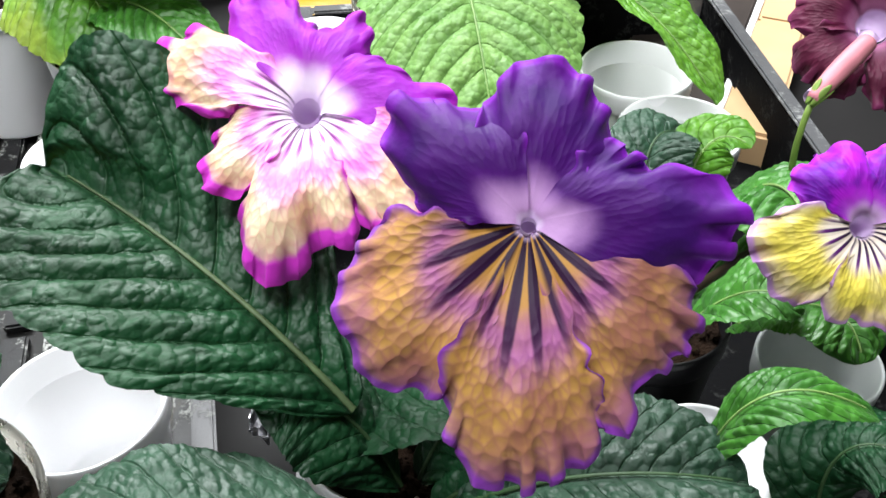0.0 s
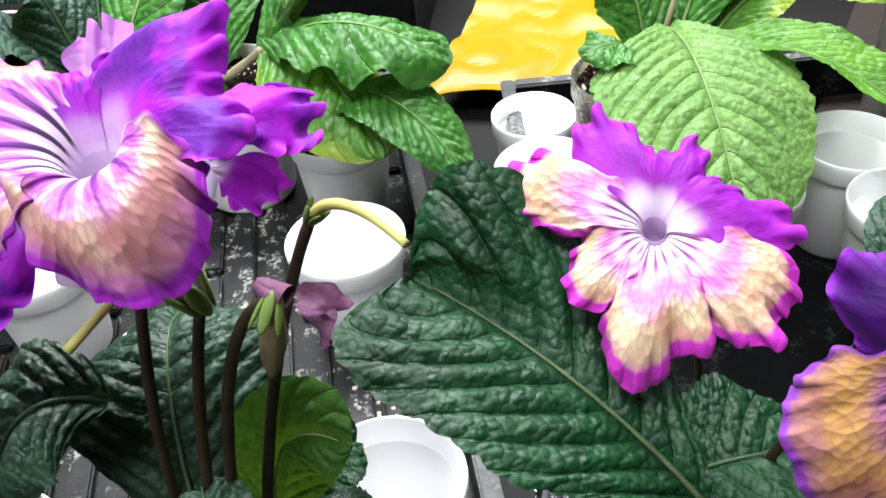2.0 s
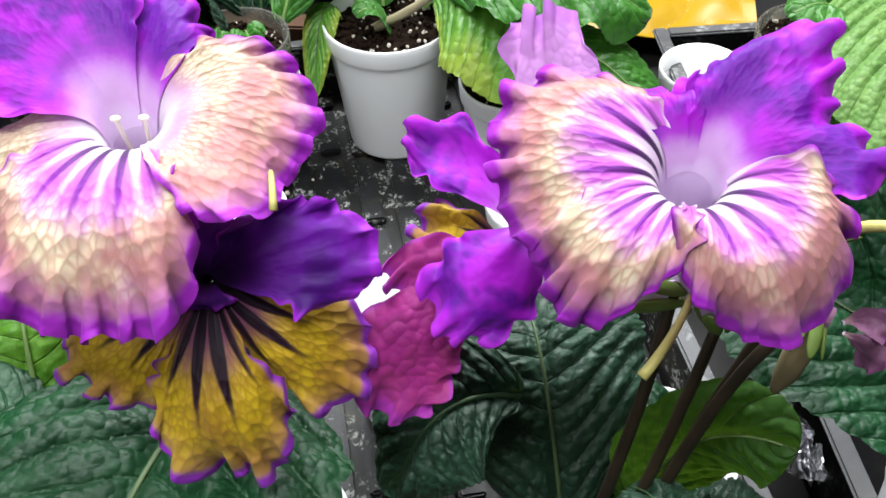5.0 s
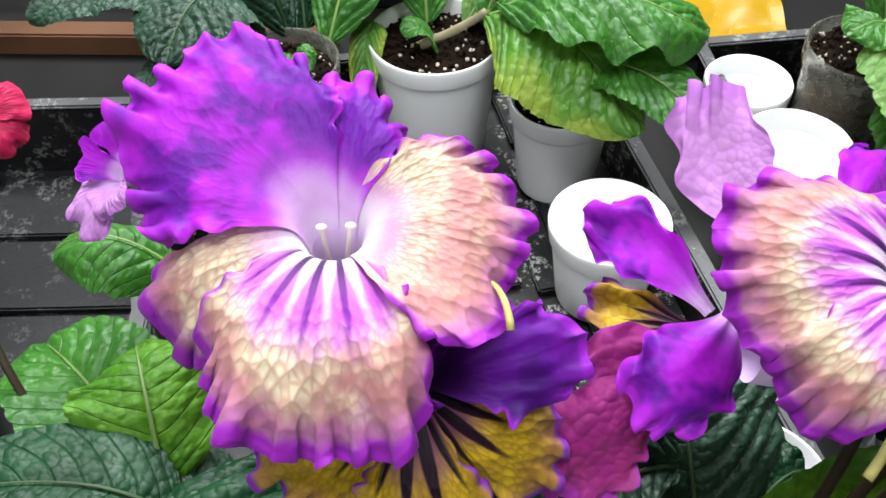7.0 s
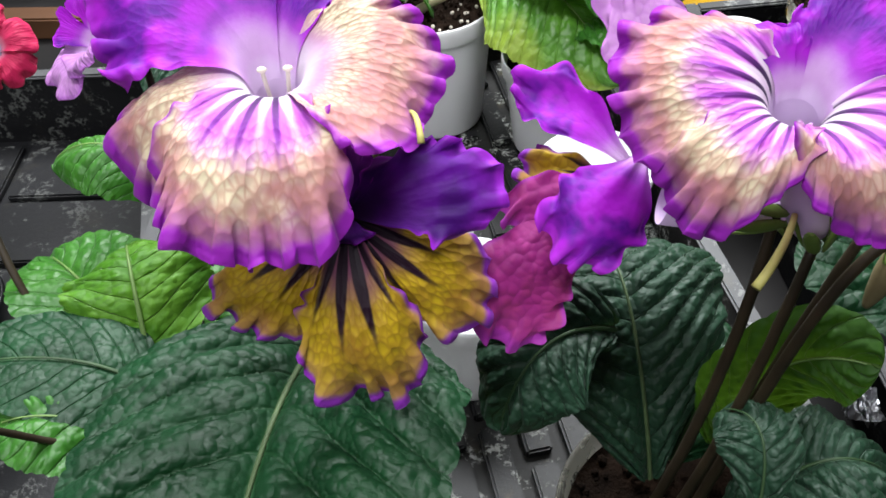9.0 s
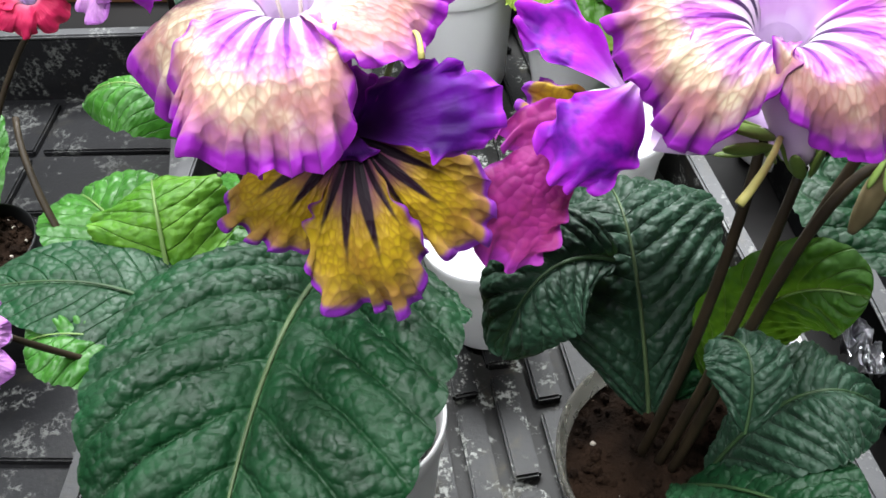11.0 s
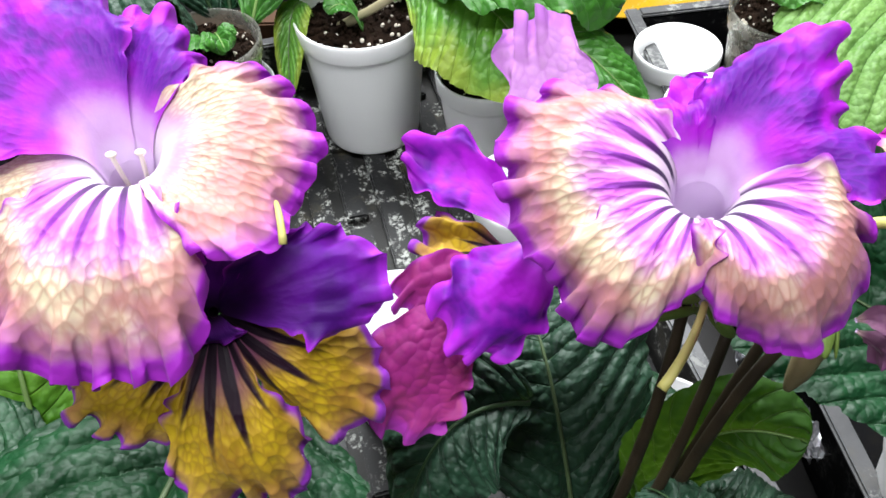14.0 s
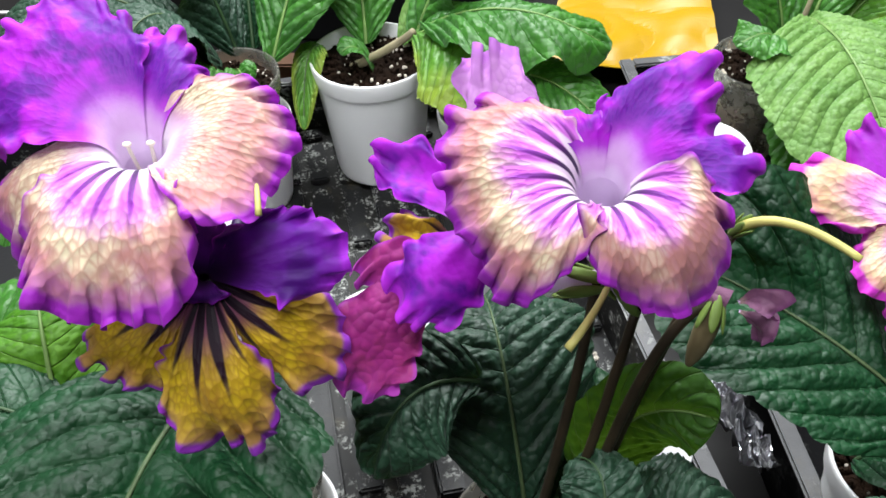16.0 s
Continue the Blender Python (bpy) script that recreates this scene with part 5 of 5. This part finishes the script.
leaf(p10, (-0.490, 0.610, 0.120), (-0.520, 0.600, 0.225), (-0.540, 0.530, 0.165), 0.045, L_GREY, fold=-0.15, seed=73, quilt=0.0058, rib_mat=M_MIDRIB)
leaf(p10, (-0.480, 0.630, 0.120), (-0.505, 0.655, 0.225), (-0.520, 0.620, 0.190), 0.036, L_GREY, fold=-0.15, seed=74, quilt=0.0058)
leaf(p10, (-0.500, 0.600, 0.110), (-0.555, 0.545, 0.190), (-0.530, 0.480, 0.105), 0.030, L_GREY, fold=-0.15, seed=75, quilt=0.0058)
leaf(p10, (-0.500, 0.610, 0.120), (-0.570, 0.630, 0.225), (-0.640, 0.570, 0.170), 0.042, L_GREY, fold=-0.15, seed=76, quilt=0.0058, rib_mat=M_MIDRIB)
leaf(p10, (-0.470, 0.640, 0.120), (-0.480, 0.720, 0.230), (-0.500, 0.740, 0.190), 0.045, L_DARK, fold=-0.1, seed=77, quilt=0.0058)
leaf(p10, (-0.450, 0.620, 0.120), (-0.420, 0.680, 0.220), (-0.410, 0.720, 0.180), 0.040, L_MID, fold=-0.1, seed=78, quilt=0.0058)

p10.location += Vector((0.015, -0.011, 0))

# ================================================================ crimson flower over the panelled tray
p11 = base_of("potted_streptocarpus", (-0.640, 0.330, 0.003), "plant with a crimson flower and smooth leaves", "plant", "flowering plants")
planted_pot(p11, (-0.640, 0.330, 0.003), 0.040, 0.085, 0.075, M_BLACK, 21, "black plastic pot")
flower(p11, (-0.562, 0.376, 0.240), (0.3, -0.6, 0.7), 0.000220, 20, (
    lobe(90, 46, 110, 0.1, 0.2, 0.7, P_RED), lobe(10, 40, 110, 0.1, 0.2, 0.7, P_RED), lobe(170, 40, 110, 0.1, 0.2, 0.7, P_RED), lobe(235, 40, 110, 0.1, 0.2, 0.7, P_RED), lobe(-55, 40, 110, 0.1, 0.2, 0.7, P_RED)),
    (-0.580, 0.400, 0.205), 97.0, deep=False, stamens=False)
stalk(p11, [(-0.640, 0.330, 0.07), (-0.640, 0.37, 0.13), (-0.600, 0.41, 0.19), (-0.580, 0.400, 0.205)])
leaf(p11, (-0.640, 0.330, 0.080), (-0.660, 0.40, 0.17), (-0.700, 0.43, 0.10), 0.034, L_MID, seed=79, quilt=0.003)

# ================================================================ things behind the trays
def crumple(u, v):
    x, y = -0.222 + 0.185 * u + 0.10 * v * (1 - 0.9 * u), 0.765 + 0.46 * v
    p = Vector((x * 9, y * 9, 0))
    z = 0.012 + 0.016 * abs(noise.noise(p)) + 0.010 * abs(noise.noise(p * 2.3 + Vector((3, 1, 0)))) + 0.05 * v * v
    return Vector((x, y, z))


yellow = part("plastic_sheet", sheet(steps(60), steps(80), crumple), M_YELLOW, None, "", smooth=False)
solid = yellow.modifiers.new("thickness", "SOLIDIFY")
solid.thickness = 0.0008
tagged(yellow, "crumpled bright yellow plastic sheet behind the trays", "sheet")

pole = part("metal_pole", lathe([(0, -0.012), (0.0115, -0.012), (0.0115, 1.2), (0, 1.2)], 28), M_POLE)
pole.location = (0.170, 0.712, 0)
tagged(pole, "white painted shelf pole standing behind the trays", "pole")

board = base_of("framed_board", (0.250, 0.740, -0.012), "dark brown board with a pale edge and tan wooden rail", "board")
board.rotation_euler = (0, 0, radians(-21))
boxed("panel", (-0.110, -0.13, 0.0), (-0.020, 0.34, 0.030), M_PANEL, board, 0.002, "dark brown panel")
boxed("edge_strip", (-0.0195, -0.13, 0.0), (-0.0140, 0.34, 0.034), M_POLE, board, 0.001, "white edge strip")
boxed("rail", (-0.0135, -0.155, 0.0), (0.028, 0.030, 0.036), M_WOOD, board, 0.003, "tan wooden rail")
boxed("rail", (-0.0135, 0.0315, 0.0), (0.034, 0.34, 0.034), M_WOOD, board, 0.003, "tan wooden rail")

rack = base_of("wire_shelf", (-0.72, 0.80, -0.012), "white wire shelf edge over a dark gap", "shelf")
for z in (0.035, 0.060):
    part("wire", pipe([(-0.40, 0.02 + z, z), (0.0, 0.03 + z, z), (0.25, 0.04 + z, z)], lambda t: 0.0018, 6, 8), M_POLE, rack)
for k in range(14):
    x = -0.38 + k * 0.046
    part("wire_strut", pipe([(x, 0.055, 0.035), (x + 0.012, 0.07, 0.048), (x + 0.023, 0.085, 0.060)], lambda t: 0.0012, 3, 6), M_POLE, rack)
tagged(boxed("wooden_strip", (-1.15, 0.775, -0.012), (-0.46, 0.800, 0.012), M_WOOD_DARK, None, 0.002), "brown wooden strip behind the panelled tray", "strip")
tagged(boxed("black_crate", (-0.62, 0.86, -0.012), (-0.24, 1.10, 0.10), M_BLACK, None, 0.004), "black plastic crate in shade behind the plants", "crate")
rng = random.Random(9)
for at in ((-0.470, 0.540, 0.0), (-0.205, 0.395, 0.0), (-0.530, 0.505, 0.002)):
    bm = bmesh.new()
    for _ in range(40):
        s = rng.uniform(0.0008, 0.0026)
        bmesh.ops.create_icosphere(bm, subdivisions=1, radius=s, matrix=Matrix.Translation((rng.gauss(0, 0.02), rng.gauss(0, 0.03), 0.0035 + s * 0.4)))
    crumbs = part("spilled_grit", bm, M_PERLITE, None, "", smooth=False)
    crumbs.location = at
    tagged(crumbs, "scattered pale grit on the tray floor", "grit", kind="stuff")


def foil(u, v):
    p = Vector((u * 3.1, v * 4.7, 0.4))
    x = -0.112 + 0.020 * u + 0.006 * noise.noise(p * 1.7)
    y = 0.290 + 0.075 * v + 0.008 * noise.noise(p * 1.3 + Vector((5, 0, 0)))
    return Vector((x - 0.018 * (v - 0.5), y, 0.050 + 0.012 * noise.noise(p * 2.2) + 0.007 * noise.noise(p * 5.1)))


scrap = part("foil_scrap", sheet(steps(26), steps(40), foil), M_FOIL, None, "", smooth=False)
wrap = scrap.modifiers.new("thickness", "SOLIDIFY")
wrap.thickness = 0.0006
tagged(scrap, "crumpled shiny silver foil between the trays", "foil")
